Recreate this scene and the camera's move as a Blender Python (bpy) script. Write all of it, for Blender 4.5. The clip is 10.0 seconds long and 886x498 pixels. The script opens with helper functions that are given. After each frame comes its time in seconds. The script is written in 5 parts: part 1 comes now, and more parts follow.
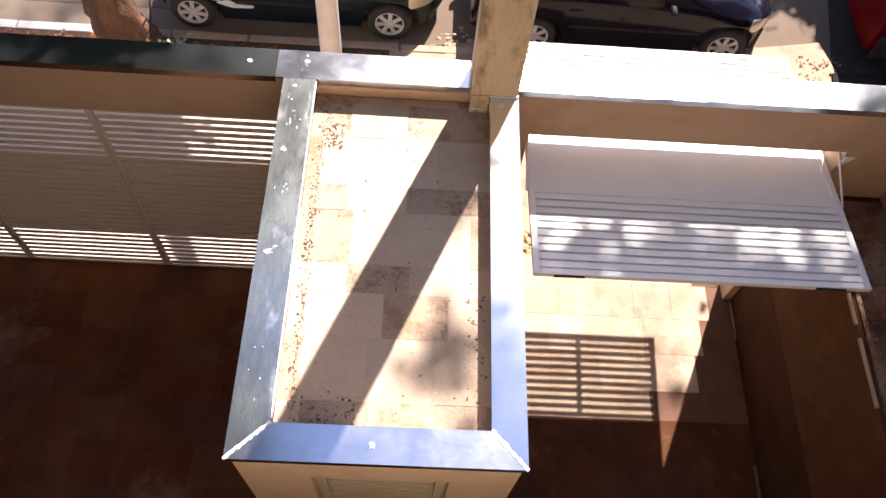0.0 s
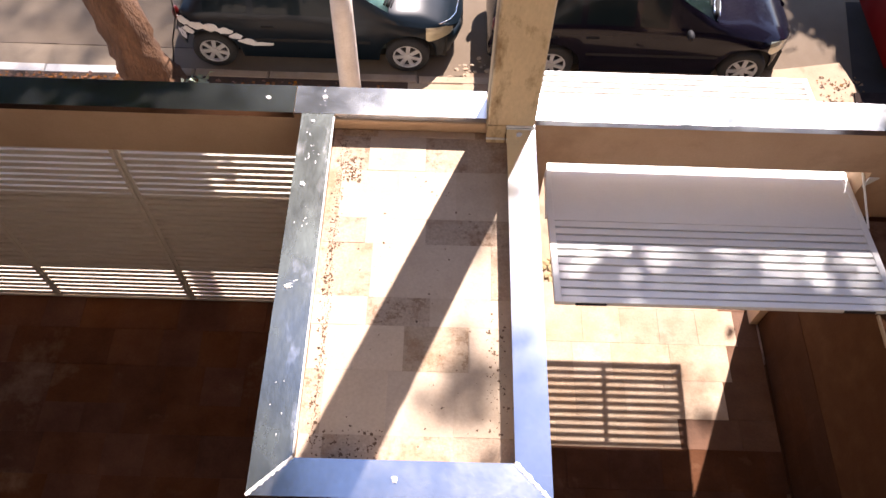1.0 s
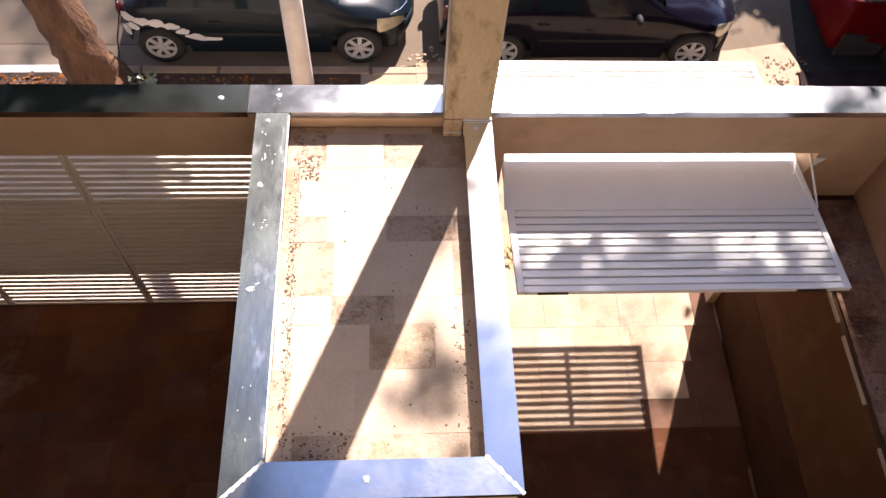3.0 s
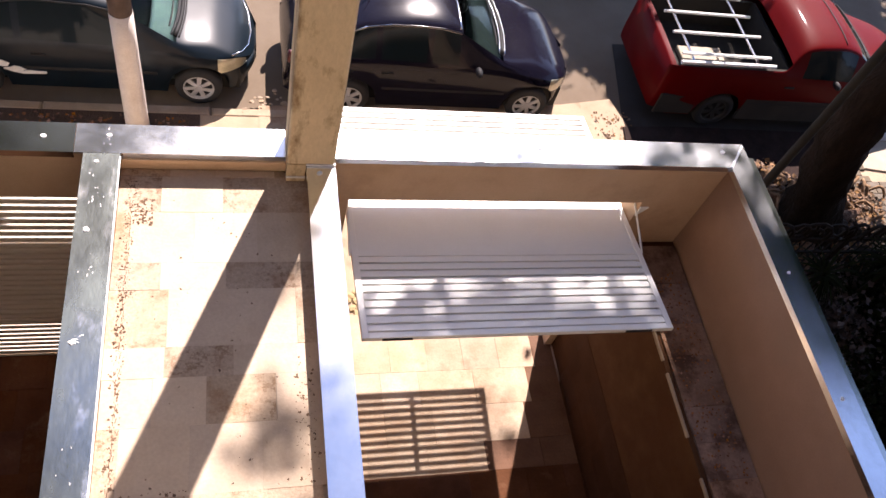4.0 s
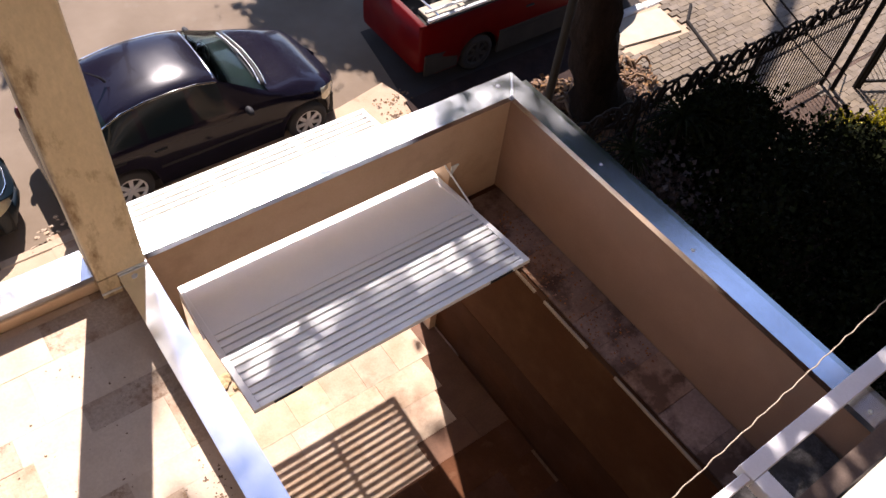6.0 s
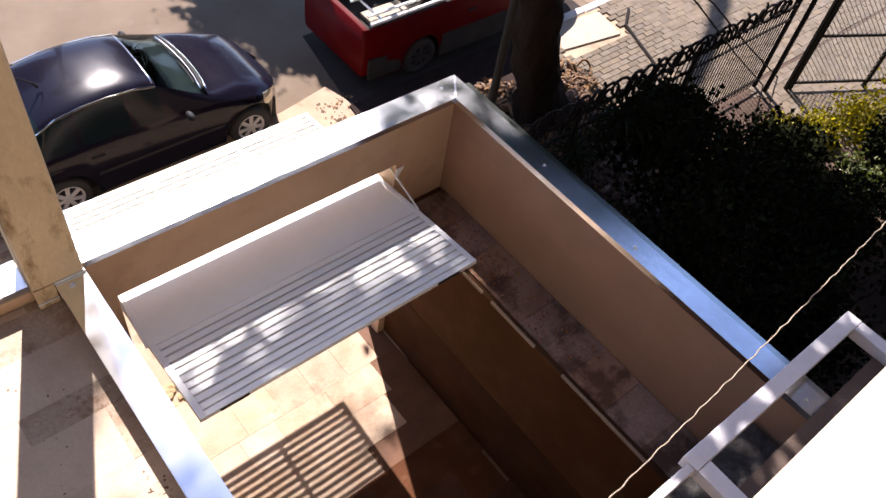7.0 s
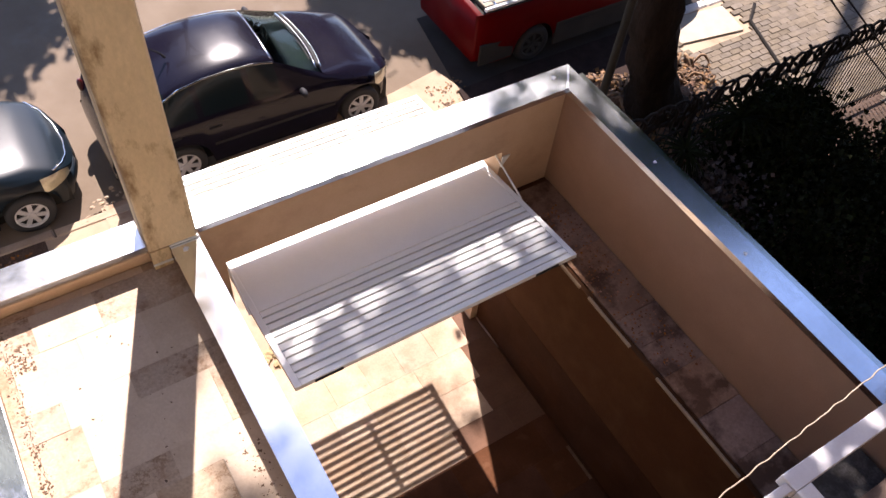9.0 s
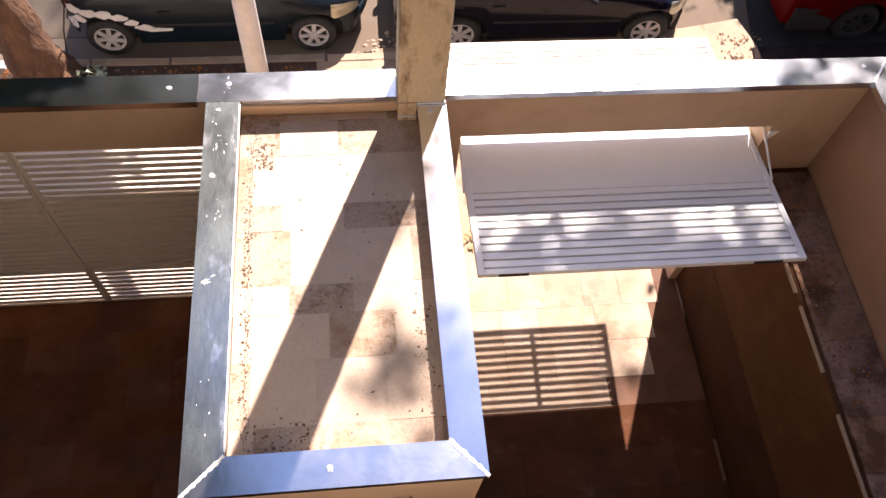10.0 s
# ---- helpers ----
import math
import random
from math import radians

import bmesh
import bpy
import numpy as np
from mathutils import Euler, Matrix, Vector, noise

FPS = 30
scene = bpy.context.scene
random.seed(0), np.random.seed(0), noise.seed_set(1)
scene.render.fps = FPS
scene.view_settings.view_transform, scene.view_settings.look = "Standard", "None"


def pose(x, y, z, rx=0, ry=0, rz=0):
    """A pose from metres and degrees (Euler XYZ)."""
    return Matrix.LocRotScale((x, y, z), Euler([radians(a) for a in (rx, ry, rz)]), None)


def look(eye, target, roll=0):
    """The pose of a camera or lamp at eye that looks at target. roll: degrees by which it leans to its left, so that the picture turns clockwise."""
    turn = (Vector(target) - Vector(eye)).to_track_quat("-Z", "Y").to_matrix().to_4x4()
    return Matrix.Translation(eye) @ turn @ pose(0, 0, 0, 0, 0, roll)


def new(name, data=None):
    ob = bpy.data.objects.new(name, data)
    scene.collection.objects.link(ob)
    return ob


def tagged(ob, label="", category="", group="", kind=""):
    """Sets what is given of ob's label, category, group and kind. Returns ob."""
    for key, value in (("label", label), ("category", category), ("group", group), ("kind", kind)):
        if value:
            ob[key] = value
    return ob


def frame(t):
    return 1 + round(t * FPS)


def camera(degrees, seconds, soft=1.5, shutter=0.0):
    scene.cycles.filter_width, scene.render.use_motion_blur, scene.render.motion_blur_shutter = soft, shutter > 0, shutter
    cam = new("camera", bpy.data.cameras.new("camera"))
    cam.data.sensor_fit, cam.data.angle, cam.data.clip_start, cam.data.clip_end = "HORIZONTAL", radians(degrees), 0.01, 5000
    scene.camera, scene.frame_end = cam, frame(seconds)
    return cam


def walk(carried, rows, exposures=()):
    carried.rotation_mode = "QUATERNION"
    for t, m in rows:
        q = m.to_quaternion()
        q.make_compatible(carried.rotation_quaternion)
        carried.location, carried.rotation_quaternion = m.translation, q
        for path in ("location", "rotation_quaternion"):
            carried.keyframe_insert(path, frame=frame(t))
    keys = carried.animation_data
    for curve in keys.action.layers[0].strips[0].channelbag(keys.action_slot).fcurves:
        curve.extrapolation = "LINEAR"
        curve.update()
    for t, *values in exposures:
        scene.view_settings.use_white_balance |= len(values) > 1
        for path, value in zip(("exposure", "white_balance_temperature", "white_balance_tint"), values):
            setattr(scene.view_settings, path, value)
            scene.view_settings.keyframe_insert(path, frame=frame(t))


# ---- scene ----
cam = camera(58.6, 10.0)
PATH = [
    (0, (0.046, 0.138, 7.436), (0.1272, 1.1150, 5.6928), 7.03),
    (0.5, (0.047, 0.200, 7.385), (0.0727, 1.2063, 5.6565), 2.77),
    (1, (0.080, 0.155, 7.442), (0.0958, 1.1925, 5.7322), 2.46),
    (1.5, (0.054, 0.148, 7.450), (-0.0194, 1.2356, 5.7738), -0.88),
    (2, (0.001, 0.147, 7.454), (0.0941, 1.1572, 5.7303), 7.10),
    (2.2, (0.033, 0.247, 7.475), (0.0835, 1.2776, 5.7615), 1.74),
    (3.3, (0.070, 0.202, 7.487), (0.2450, 1.1976, 5.7612), 8.09),
    (3.5, (0.091, 0.224, 7.485), (0.3374, 1.2489, 5.7857), 9.62),
    (4, (0.066, 0.233, 7.484), (0.5733, 1.2939, 5.8664), 20.84),
    (4.5, (0.098, 0.180, 7.460), (0.6738, 1.2504, 5.8717), 14.80),
    (5, (0.099, 0.226, 7.476), (0.8438, 1.1465, 5.8639), 11.59),
    (5.5, (0.131, 0.237, 7.482), (0.8005, 1.2416, 5.8874), 1.37),
    (6, (0.153, 0.217, 7.471), (0.9961, 1.1522, 5.9175), 7.90),
    (6.2, (0.155, 0.250, 7.470), (1.0343, 1.1553, 5.9183), 8.40),
    (7.3, (0.144, 0.184, 7.461), (1.1084, 1.0380, 5.9302), 11.58),
    (7.5, (0.153, 0.227, 7.442), (1.0906, 1.0877, 5.8992), 10.30),
    (8, (0.138, 0.213, 7.446), (1.1191, 1.0483, 5.9157), 12.40),
    (8.5, (0.141, 0.209, 7.440), (1.0774, 1.1010, 5.9145), 10.03),
    (9, (0.122, 0.231, 7.451), (0.8680, 1.2090, 5.8737), 7.32),
    (9.5, (0.093, 0.211, 7.459), (0.5328, 1.1975, 5.7762), 4.88),
    (10, (0.125, 0.207, 7.449), (0.3245, 1.1780, 5.7116), 7.37),
]
walk(cam, [(t, look(eye, target, roll)) for t, eye, target, roll in PATH], exposures=[(0, 1.62, 6850, 23), (2.2, 1.62, 6850, 23), (3.5, 1.56, 6900, 24), (5, 1.44, 6900, 24), (6.2, 1.48, 6700, 22), (8.5, 1.55, 6550, 21), (9.5, 1.62, 6950, 25), (10, 1.64, 6900, 25)])

# ---- light ----
SUN_AZ = math.atan2(0.385, 0.923)      # from +y towards +x
SUN_EL = radians(47.5)
world = bpy.data.worlds.new("world")
scene.world = world
world.use_nodes = True
wn = world.node_tree
sky = wn.nodes.new("ShaderNodeTexSky")
sky.sky_type = "NISHITA"
sky.sun_disc = False
sky.sun_elevation = SUN_EL
sky.sun_rotation = SUN_AZ
sky.air_density, sky.dust_density, sky.altitude = 0.7, 0.6, 1500
wn.nodes["Background"].inputs["Strength"].default_value = 0.142
wn.links.new(sky.outputs[0], wn.nodes["Background"].inputs["Color"])
sun_dir = Vector((math.sin(SUN_AZ) * math.cos(SUN_EL), math.cos(SUN_AZ) * math.cos(SUN_EL), math.sin(SUN_EL)))
sun = new("sun", bpy.data.lights.new("sun", "SUN"))
sun.data.energy, sun.data.angle, sun.data.color = 5.0, radians(0.55), (1.0, 0.96, 0.91)
sun.matrix_world = look(sun_dir * 40, (0, 0, 0))


# ---- materials ----
def mat(name, col, col2=None, rough=0.6, metal=0.0, scale=6.0, bump=0.0, fine=60.0, amount=0.5, stain=None, stain_scale=1.5,
        stain_cut=(0.5, 0.65), rnd=0.0, island=0.0, coat=0.0, coat_rough=0.04, rough2=None, detail=6.0, bump_dist=0.01, warp=None, trans=0.0, spec=0.5, speck=None):
    """Base colour mixed by noise at two scales, optional stains, per-piece variation and fine relief."""
    m = bpy.data.materials.new(name)
    m.use_nodes = True
    nt = m.node_tree
    n, l = nt.nodes, nt.links
    bsdf = n["Principled BSDF"]
    co = n.new("ShaderNodeNewGeometry").outputs["Position"]
    if warp:
        mp = n.new("ShaderNodeMapping")
        mp.inputs["Scale"].default_value = warp
        l.new(co, mp.inputs["Vector"])
        co = mp.outputs[0]

    def tex(s, d=detail, r=0.6):
        t = n.new("ShaderNodeTexNoise")
        t.inputs["Scale"].default_value, t.inputs["Detail"].default_value, t.inputs["Roughness"].default_value = s, d, r
        l.new(co, t.inputs["Vector"])
        return t.outputs["Fac"]

    def ramp(fac, a, b):
        r = n.new("ShaderNodeMapRange")
        r.inputs["From Min"].default_value, r.inputs["From Max"].default_value = a, b
        l.new(fac, r.inputs["Value"])
        return r.outputs[0]

    def mix(fac, a, b, mode="MIX"):
        x = n.new("ShaderNodeMix")
        x.data_type, x.blend_type = "RGBA", mode
        for sock, v in ((x.inputs[0], fac), (x.inputs[6], a), (x.inputs[7], b)):
            if isinstance(v, bpy.types.NodeSocket):
                l.new(v, sock)
            else:
                sock.default_value = v
        return x.outputs[2]

    c1 = (*col, 1)
    c2 = (*(col2 or [v * 0.75 for v in col]), 1)
    big, small = tex(scale), tex(fine, 3)
    c = mix(ramp(big, 0.32, 0.68), c1, c2)
    c = mix(ramp(small, 0.3, 0.75), c, mix(amount, c, tuple(v * 0.6 for v in c2[:3]) + (1,)))
    if stain:
        st = tex(stain_scale, 8, 0.65)
        c = mix(ramp(st, *stain_cut), c, (*stain, 1))
    if speck:
        mask = n.new("ShaderNodeMath")
        mask.operation = "MULTIPLY"
        l.new(ramp(tex(1.7, 3), 0.42, 0.58), mask.inputs[0])
        l.new(ramp(tex(22, 6, 0.75), 0.50, 0.63), mask.inputs[1])
        c = mix(mask.outputs[0], c, (*speck, 1))
    if rnd or island:
        if rnd:
            source = n.new("ShaderNodeObjectInfo").outputs["Random"]
        else:
            source = n.new("ShaderNodeNewGeometry").outputs["Random Per Island"]
        hsv = n.new("ShaderNodeHueSaturation")
        k = rnd or island
        val, sat, hue = (n.new("ShaderNodeMapRange") for _ in range(3))
        for node, lo, hi in ((val, 1 - k, 1 + k * 0.7), (sat, 1.0 + k * 0.6, 1.0 - k * 0.6), (hue, 0.5 + 0.012 * k, 0.5 - 0.012 * k)):
            node.inputs["To Min"].default_value, node.inputs["To Max"].default_value = lo, hi
        l.new(source, val.inputs["Value"])
        mul = n.new("ShaderNodeMath")
        mul.operation = "MULTIPLY_ADD"
        mul.inputs[1].default_value, mul.inputs[2].default_value = 7.31, 0.2
        l.new(source, mul.inputs[0])
        fr = n.new("ShaderNodeMath")
        fr.operation = "FRACT"
        l.new(mul.outputs[0], fr.inputs[0])
        l.new(fr.outputs[0], sat.inputs["Value"])
        l.new(fr.outputs[0], hue.inputs["Value"])
        l.new(val.outputs[0], hsv.inputs["Value"])
        l.new(sat.outputs[0], hsv.inputs["Saturation"])
        l.new(hue.outputs[0], hsv.inputs["Hue"])
        l.new(c, hsv.inputs["Color"])
        c = hsv.outputs[0]
    l.new(c, bsdf.inputs["Base Color"])
    bsdf.inputs["Metallic"].default_value = metal
    bsdf.inputs["Specular IOR Level"].default_value = spec
    rr = n.new("ShaderNodeMapRange")
    rr.inputs["From Min"].default_value, rr.inputs["From Max"].default_value = 0.3, 0.7
    rr.inputs["To Min"].default_value, rr.inputs["To Max"].default_value = rough, rough2 if rough2 is not None else min(1, rough * 1.25)
    l.new(big, rr.inputs["Value"])
    l.new(rr.outputs[0], bsdf.inputs["Roughness"])
    if coat:
        bsdf.inputs["Coat Weight"].default_value, bsdf.inputs["Coat Roughness"].default_value = coat, coat_rough
    if bump:
        b = n.new("ShaderNodeBump")
        b.inputs["Strength"].default_value, b.inputs["Distance"].default_value = bump, bump_dist
        add = n.new("ShaderNodeMath")
        l.new(big, add.inputs[0])
        l.new(small, add.inputs[1])
        l.new(add.outputs[0], b.inputs["Height"])
        l.new(b.outputs[0], bsdf.inputs["Normal"])
    if trans:
        tr = n.new("ShaderNodeBsdfTranslucent")
        l.new(c, tr.inputs["Color"])
        ms = n.new("ShaderNodeMixShader")
        ms.inputs[0].default_value = trans
        l.new(bsdf.outputs[0], ms.inputs[1])
        l.new(tr.outputs[0], ms.inputs[2])
        l.new(ms.outputs[0], n["Material Output"].inputs["Surface"])
    return m


def glass_mat(name, tint, rough=0.02):
    m = bpy.data.materials.new(name)
    m.use_nodes = True
    b = m.node_tree.nodes["Principled BSDF"]
    b.inputs["Base Color"].default_value = (*tint, 1)
    b.inputs["Transmission Weight"].default_value = 1.0
    b.inputs["Roughness"].default_value = rough
    b.inputs["IOR"].default_value = 1.12
    return m


PLASTER = mat("cream_plaster", (0.60, 0.42, 0.275), (0.52, 0.355, 0.225), 0.9, scale=2.2, bump=0.25, fine=90, amount=0.2, stain=(0.40, 0.28, 0.18),
              stain_scale=1.1, stain_cut=(0.56, 0.74))
# PLASTER taken down in tone to carry the shade on the side wall.
SIDEPLASTER = mat("shaded_cream_plaster", (0.37, 0.225, 0.145), (0.31, 0.185, 0.118), 0.9, scale=2.0, bump=0.25, fine=90, amount=0.2, stain=(0.33, 0.215, 0.14),
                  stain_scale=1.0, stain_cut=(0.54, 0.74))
FACADE = mat("cream_facade_plaster", (0.58, 0.51, 0.40), (0.53, 0.465, 0.36), 0.9, scale=1.5, bump=0.2, fine=80, amount=0.15)
FACADE2 = mat("low_bounce_dark_plaster", (0.07, 0.05, 0.035), (0.055, 0.04, 0.028), 0.8, scale=2, bump=0.3)
COLUMN = mat("weathered_column_plaster", (0.70, 0.55, 0.345), (0.60, 0.465, 0.285), 0.9, scale=3.0, bump=0.3, fine=45, amount=0.35, stain=(0.27, 0.18, 0.095),
             stain_scale=4.0, stain_cut=(0.52, 0.63), warp=(1, 1, 0.45))
METAL = mat("galvanised_sheet", (0.84, 0.88, 0.92), (0.76, 0.80, 0.84), 0.15, 1.0, scale=3.0, bump=0.10, fine=28, amount=0.2, rough2=0.25, bump_dist=0.004,
            stain=(0.68, 0.71, 0.73), stain_scale=9, stain_cut=(0.58, 0.8))
# Base tint lowered so the sheet looks dark with reflected foliage.
SMOOTHMETAL = mat("reflection_toned_galvanised_sheet", (0.62, 0.68, 0.66), (0.54, 0.60, 0.58), 0.15, 1.0, scale=3.0, bump=0.05, fine=20, amount=0.2, rough2=0.19, bump_dist=0.003,
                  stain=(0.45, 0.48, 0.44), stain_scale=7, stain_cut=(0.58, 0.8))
BRIGHTMETAL = mat("bright_galvanised_sheet", (0.84, 0.88, 0.92), (0.76, 0.80, 0.85), 0.11, 1.0, scale=2.0, bump=0.02, fine=28, amount=0.15, rough2=0.15, bump_dist=0.004,
                  stain=(0.60, 0.63, 0.66), stain_scale=8, stain_cut=(0.58, 0.8))
OLDMETAL = mat("weathered_galvanised_sheet", (0.46, 0.50, 0.48), (0.30, 0.34, 0.32), 0.20, 1.0, scale=6.0, bump=0.12, fine=40, amount=0.35, rough2=0.30, bump_dist=0.004,
               stain=(0.86, 0.88, 0.88), stain_scale=9, stain_cut=(0.55, 0.70), warp=(1, 0.4, 1))
SEALANT = mat("white_sealant", (0.82, 0.82, 0.80), (0.72, 0.72, 0.70), 0.6, scale=20, bump=0.3)
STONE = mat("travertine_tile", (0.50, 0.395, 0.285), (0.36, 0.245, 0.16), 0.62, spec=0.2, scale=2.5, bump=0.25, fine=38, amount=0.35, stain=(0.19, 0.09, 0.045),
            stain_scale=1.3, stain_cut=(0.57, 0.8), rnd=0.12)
ROOFSTONE = mat("roof_travertine_tile", (0.50, 0.385, 0.28), (0.43, 0.315, 0.22), 0.78, scale=5.5, bump=0.35, fine=55, amount=0.7, stain=(0.30, 0.185, 0.115),
                stain_scale=5.5, stain_cut=(0.53, 0.72), rnd=0.11, speck=(0.22, 0.14, 0.085))
ROOFPALE = mat("pale_roof_travertine_tile", (0.535, 0.425, 0.315), (0.48, 0.37, 0.268), 0.75, scale=4.0, bump=0.25, fine=48, amount=0.3, stain=(0.45, 0.33, 0.235),
               stain_scale=4.2, stain_cut=(0.60, 0.78), rnd=0.10)
ROOFGROUT = mat("roof_tile_grout", (0.56, 0.46, 0.37), (0.48, 0.38, 0.29), 0.95, scale=8, bump=0.3)
LEDGESTONE = mat("soiled_ledge_tile", (0.38, 0.25, 0.185), (0.25, 0.155, 0.11), 0.9, scale=3.5, bump=0.5, fine=45, amount=0.5, stain=(0.11, 0.062, 0.042),
                 stain_scale=2.4, stain_cut=(0.48, 0.6), rnd=0.25, spec=0.15)
# Brown plaster taken far down: the ledge wall's deep shade is in the colour.
LEDGEPLASTER = mat("shaded_stained_plaster", (0.084, 0.035, 0.015), (0.056, 0.022, 0.0095), 0.95, spec=0.1, scale=2.0, bump=0.3, fine=70, amount=0.3, stain=(0.12, 0.060, 0.027),
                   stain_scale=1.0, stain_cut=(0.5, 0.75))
# Red, brown and tan floor tiles have the patio shade in their colour.
SHADEREDSTONE = mat("shaded_red_floor_tile", (0.165, 0.067, 0.033), (0.098, 0.038, 0.018), 0.7, spec=0.12, scale=2.5, bump=0.25, fine=38, amount=0.3, stain=(0.25, 0.145, 0.09),
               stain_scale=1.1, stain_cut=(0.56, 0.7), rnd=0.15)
# Tile colour lowered with the ledge plaster, for shade at the wall foot.
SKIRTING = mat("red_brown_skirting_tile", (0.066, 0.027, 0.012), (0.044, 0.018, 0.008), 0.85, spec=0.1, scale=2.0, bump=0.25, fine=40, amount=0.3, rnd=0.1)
SHADESTONE = mat("shaded_brown_floor_tile", (0.100, 0.041, 0.020), (0.060, 0.024, 0.011), 0.75, spec=0.12, scale=2.5, bump=0.25, fine=38, amount=0.3, stain=(0.17, 0.095, 0.058),
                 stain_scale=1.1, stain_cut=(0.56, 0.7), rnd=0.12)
SHADETANSTONE = mat("shaded_tan_floor_tile", (0.165, 0.083, 0.046), (0.105, 0.05, 0.027), 0.62, spec=0.2, scale=2.5, bump=0.25, fine=38, amount=0.35, stain=(0.15, 0.072, 0.038),
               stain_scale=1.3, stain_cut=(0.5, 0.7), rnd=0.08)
GROUT = mat("tile_grout", (0.24, 0.15, 0.09), (0.16, 0.09, 0.05), 0.95, scale=8, bump=0.3)
WHITE = mat("white_enamel_steel", (0.895, 0.91, 0.875), (0.855, 0.87, 0.835), 0.32, scale=2.5, bump=0.03, fine=50, amount=0.08, stain=(0.62, 0.57, 0.50),
            stain_scale=3.0, stain_cut=(0.66, 0.85))
GATEPAINT = mat("cream_white_gate_paint", (0.84, 0.76, 0.65), (0.78, 0.70, 0.59), 0.45, scale=2.5, bump=0.05, fine=50, amount=0.1, stain=(0.5, 0.4, 0.3), stain_scale=2.0,
                stain_cut=(0.6, 0.85))
BEAM = mat("grey_white_painted_beam", (0.76, 0.75, 0.76), (0.68, 0.67, 0.67), 0.6, scale=4, bump=0.1, fine=60, amount=0.15)
TAUPE = mat("taupe_plaster", (0.15, 0.105, 0.08), (0.12, 0.085, 0.065), 0.9, scale=3, bump=0.2)
GRANITE = mat("mottled_grey_stone", (0.15, 0.14, 0.13), (0.035, 0.03, 0.027), 0.7, spec=0.2, scale=7, bump=0.3, fine=60, amount=0.6, stain=(0.05, 0.045, 0.04), stain_scale=7,
              stain_cut=(0.5, 0.62))
RUBBER = mat("black_rubber", (0.02, 0.02, 0.021), (0.03, 0.03, 0.03), 0.8, scale=12, bump=0.2)
ASPHALT = mat("worn_asphalt", (0.172, 0.129, 0.089), (0.135, 0.099, 0.067), 0.92, scale=1.2, bump=0.4, fine=110, amount=0.35, stain=(0.17, 0.15, 0.125),
              stain_scale=0.7, stain_cut=(0.58, 0.8))
SHADETAR = mat("shade_dark_asphalt", (0.048, 0.040, 0.036), (0.034, 0.028, 0.025), 0.95, spec=0.15, scale=1.5, bump=0.4, fine=110, amount=0.35)
CONCRETE = mat("pavement_concrete", (0.41, 0.315, 0.22), (0.33, 0.24, 0.16), 0.92, scale=1.8, bump=0.4, fine=70, amount=0.35, stain=(0.19, 0.10, 0.055),
               stain_scale=1.6, stain_cut=(0.54, 0.7))
GUTTER = mat("gutter_concrete", (0.225, 0.172, 0.12), (0.175, 0.132, 0.09), 0.92, scale=1.6, bump=0.4, fine=70, amount=0.3, stain=(0.15, 0.115, 0.08),
             stain_scale=2.2, stain_cut=(0.55, 0.75))
SLAB = mat("pale_concrete_slab", (0.42, 0.36, 0.28), (0.35, 0.30, 0.23), 0.9, scale=3, bump=0.3, fine=80, amount=0.25)
KERB = mat("kerb_stone", (0.40, 0.31, 0.22), (0.31, 0.23, 0.155), 0.9, scale=5, bump=0.5, fine=60, amount=0.3, rnd=0.15)
PAVER = mat("grey_block_paver", (0.165, 0.13, 0.093), (0.125, 0.098, 0.068), 0.9, scale=7, bump=0.4, fine=80, amount=0.3, rnd=0.2)
PAVER_REST = mat("grey_block_paver_rest", (0.165, 0.13, 0.093), (0.125, 0.098, 0.068), 0.9, scale=7, bump=0.4, fine=80, amount=0.3, island=0.2)
WHITEWASH = mat("whitewashed_kerb", (0.72, 0.69, 0.64), (0.6, 0.56, 0.5), 0.85, scale=6, bump=0.4, fine=60, amount=0.3)
ROOFDIRT = mat("dried_roof_dirt", (0.19, 0.115, 0.07), (0.11, 0.066, 0.04), 0.95, scale=25, fine=120, amount=0.5)
RUBBLE = mat("yellowish_rubble", (0.46, 0.36, 0.20), (0.34, 0.25, 0.13), 0.9, scale=9, bump=0.4)
BROWNDUST = mat("brown_leaf_crumb", (0.17, 0.105, 0.065), (0.09, 0.055, 0.035), 0.95, scale=30)
SOIL = mat("dark_soil", (0.10, 0.06, 0.04), (0.055, 0.034, 0.022), 1.0, scale=4, bump=0.8, fine=40, amount=0.5, bump_dist=0.03)
SHADESOIL = mat("shade_black_soil", (0.045, 0.030, 0.026), (0.024, 0.016, 0.014), 1.0, spec=0.1, scale=4, bump=0.6, fine=40, amount=0.5)
LITTER = mat("dry_leaf_litter", (0.34, 0.145, 0.06), (0.19, 0.08, 0.038), 0.85, scale=9, island=0.5)
STRAW = mat("straw_brown_litter", (0.25, 0.142, 0.075), (0.14, 0.078, 0.04), 0.85, scale=9, island=0.45)
BARK = mat("brown_bark", (0.20, 0.10, 0.05), (0.09, 0.045, 0.024), 0.95, scale=7, bump=0.9, fine=30, amount=0.5, warp=(1, 1, 0.3), bump_dist=0.04)
ROOT = mat("pale_root_bark", (0.33, 0.205, 0.115), (0.21, 0.125, 0.065), 0.9, scale=12, bump=0.4)
BARK2 = mat("dark_bark", (0.034, 0.022, 0.015), (0.018, 0.012, 0.008), 0.95, spec=0.1, scale=7, bump=0.9, fine=30, amount=0.5, warp=(1, 1, 0.3), bump_dist=0.04)
GREENBARK = mat("greenish_bark", (0.022, 0.019, 0.011), (0.015, 0.013, 0.008), 0.9, scale=6, bump=0.5, warp=(1, 1, 0.4))
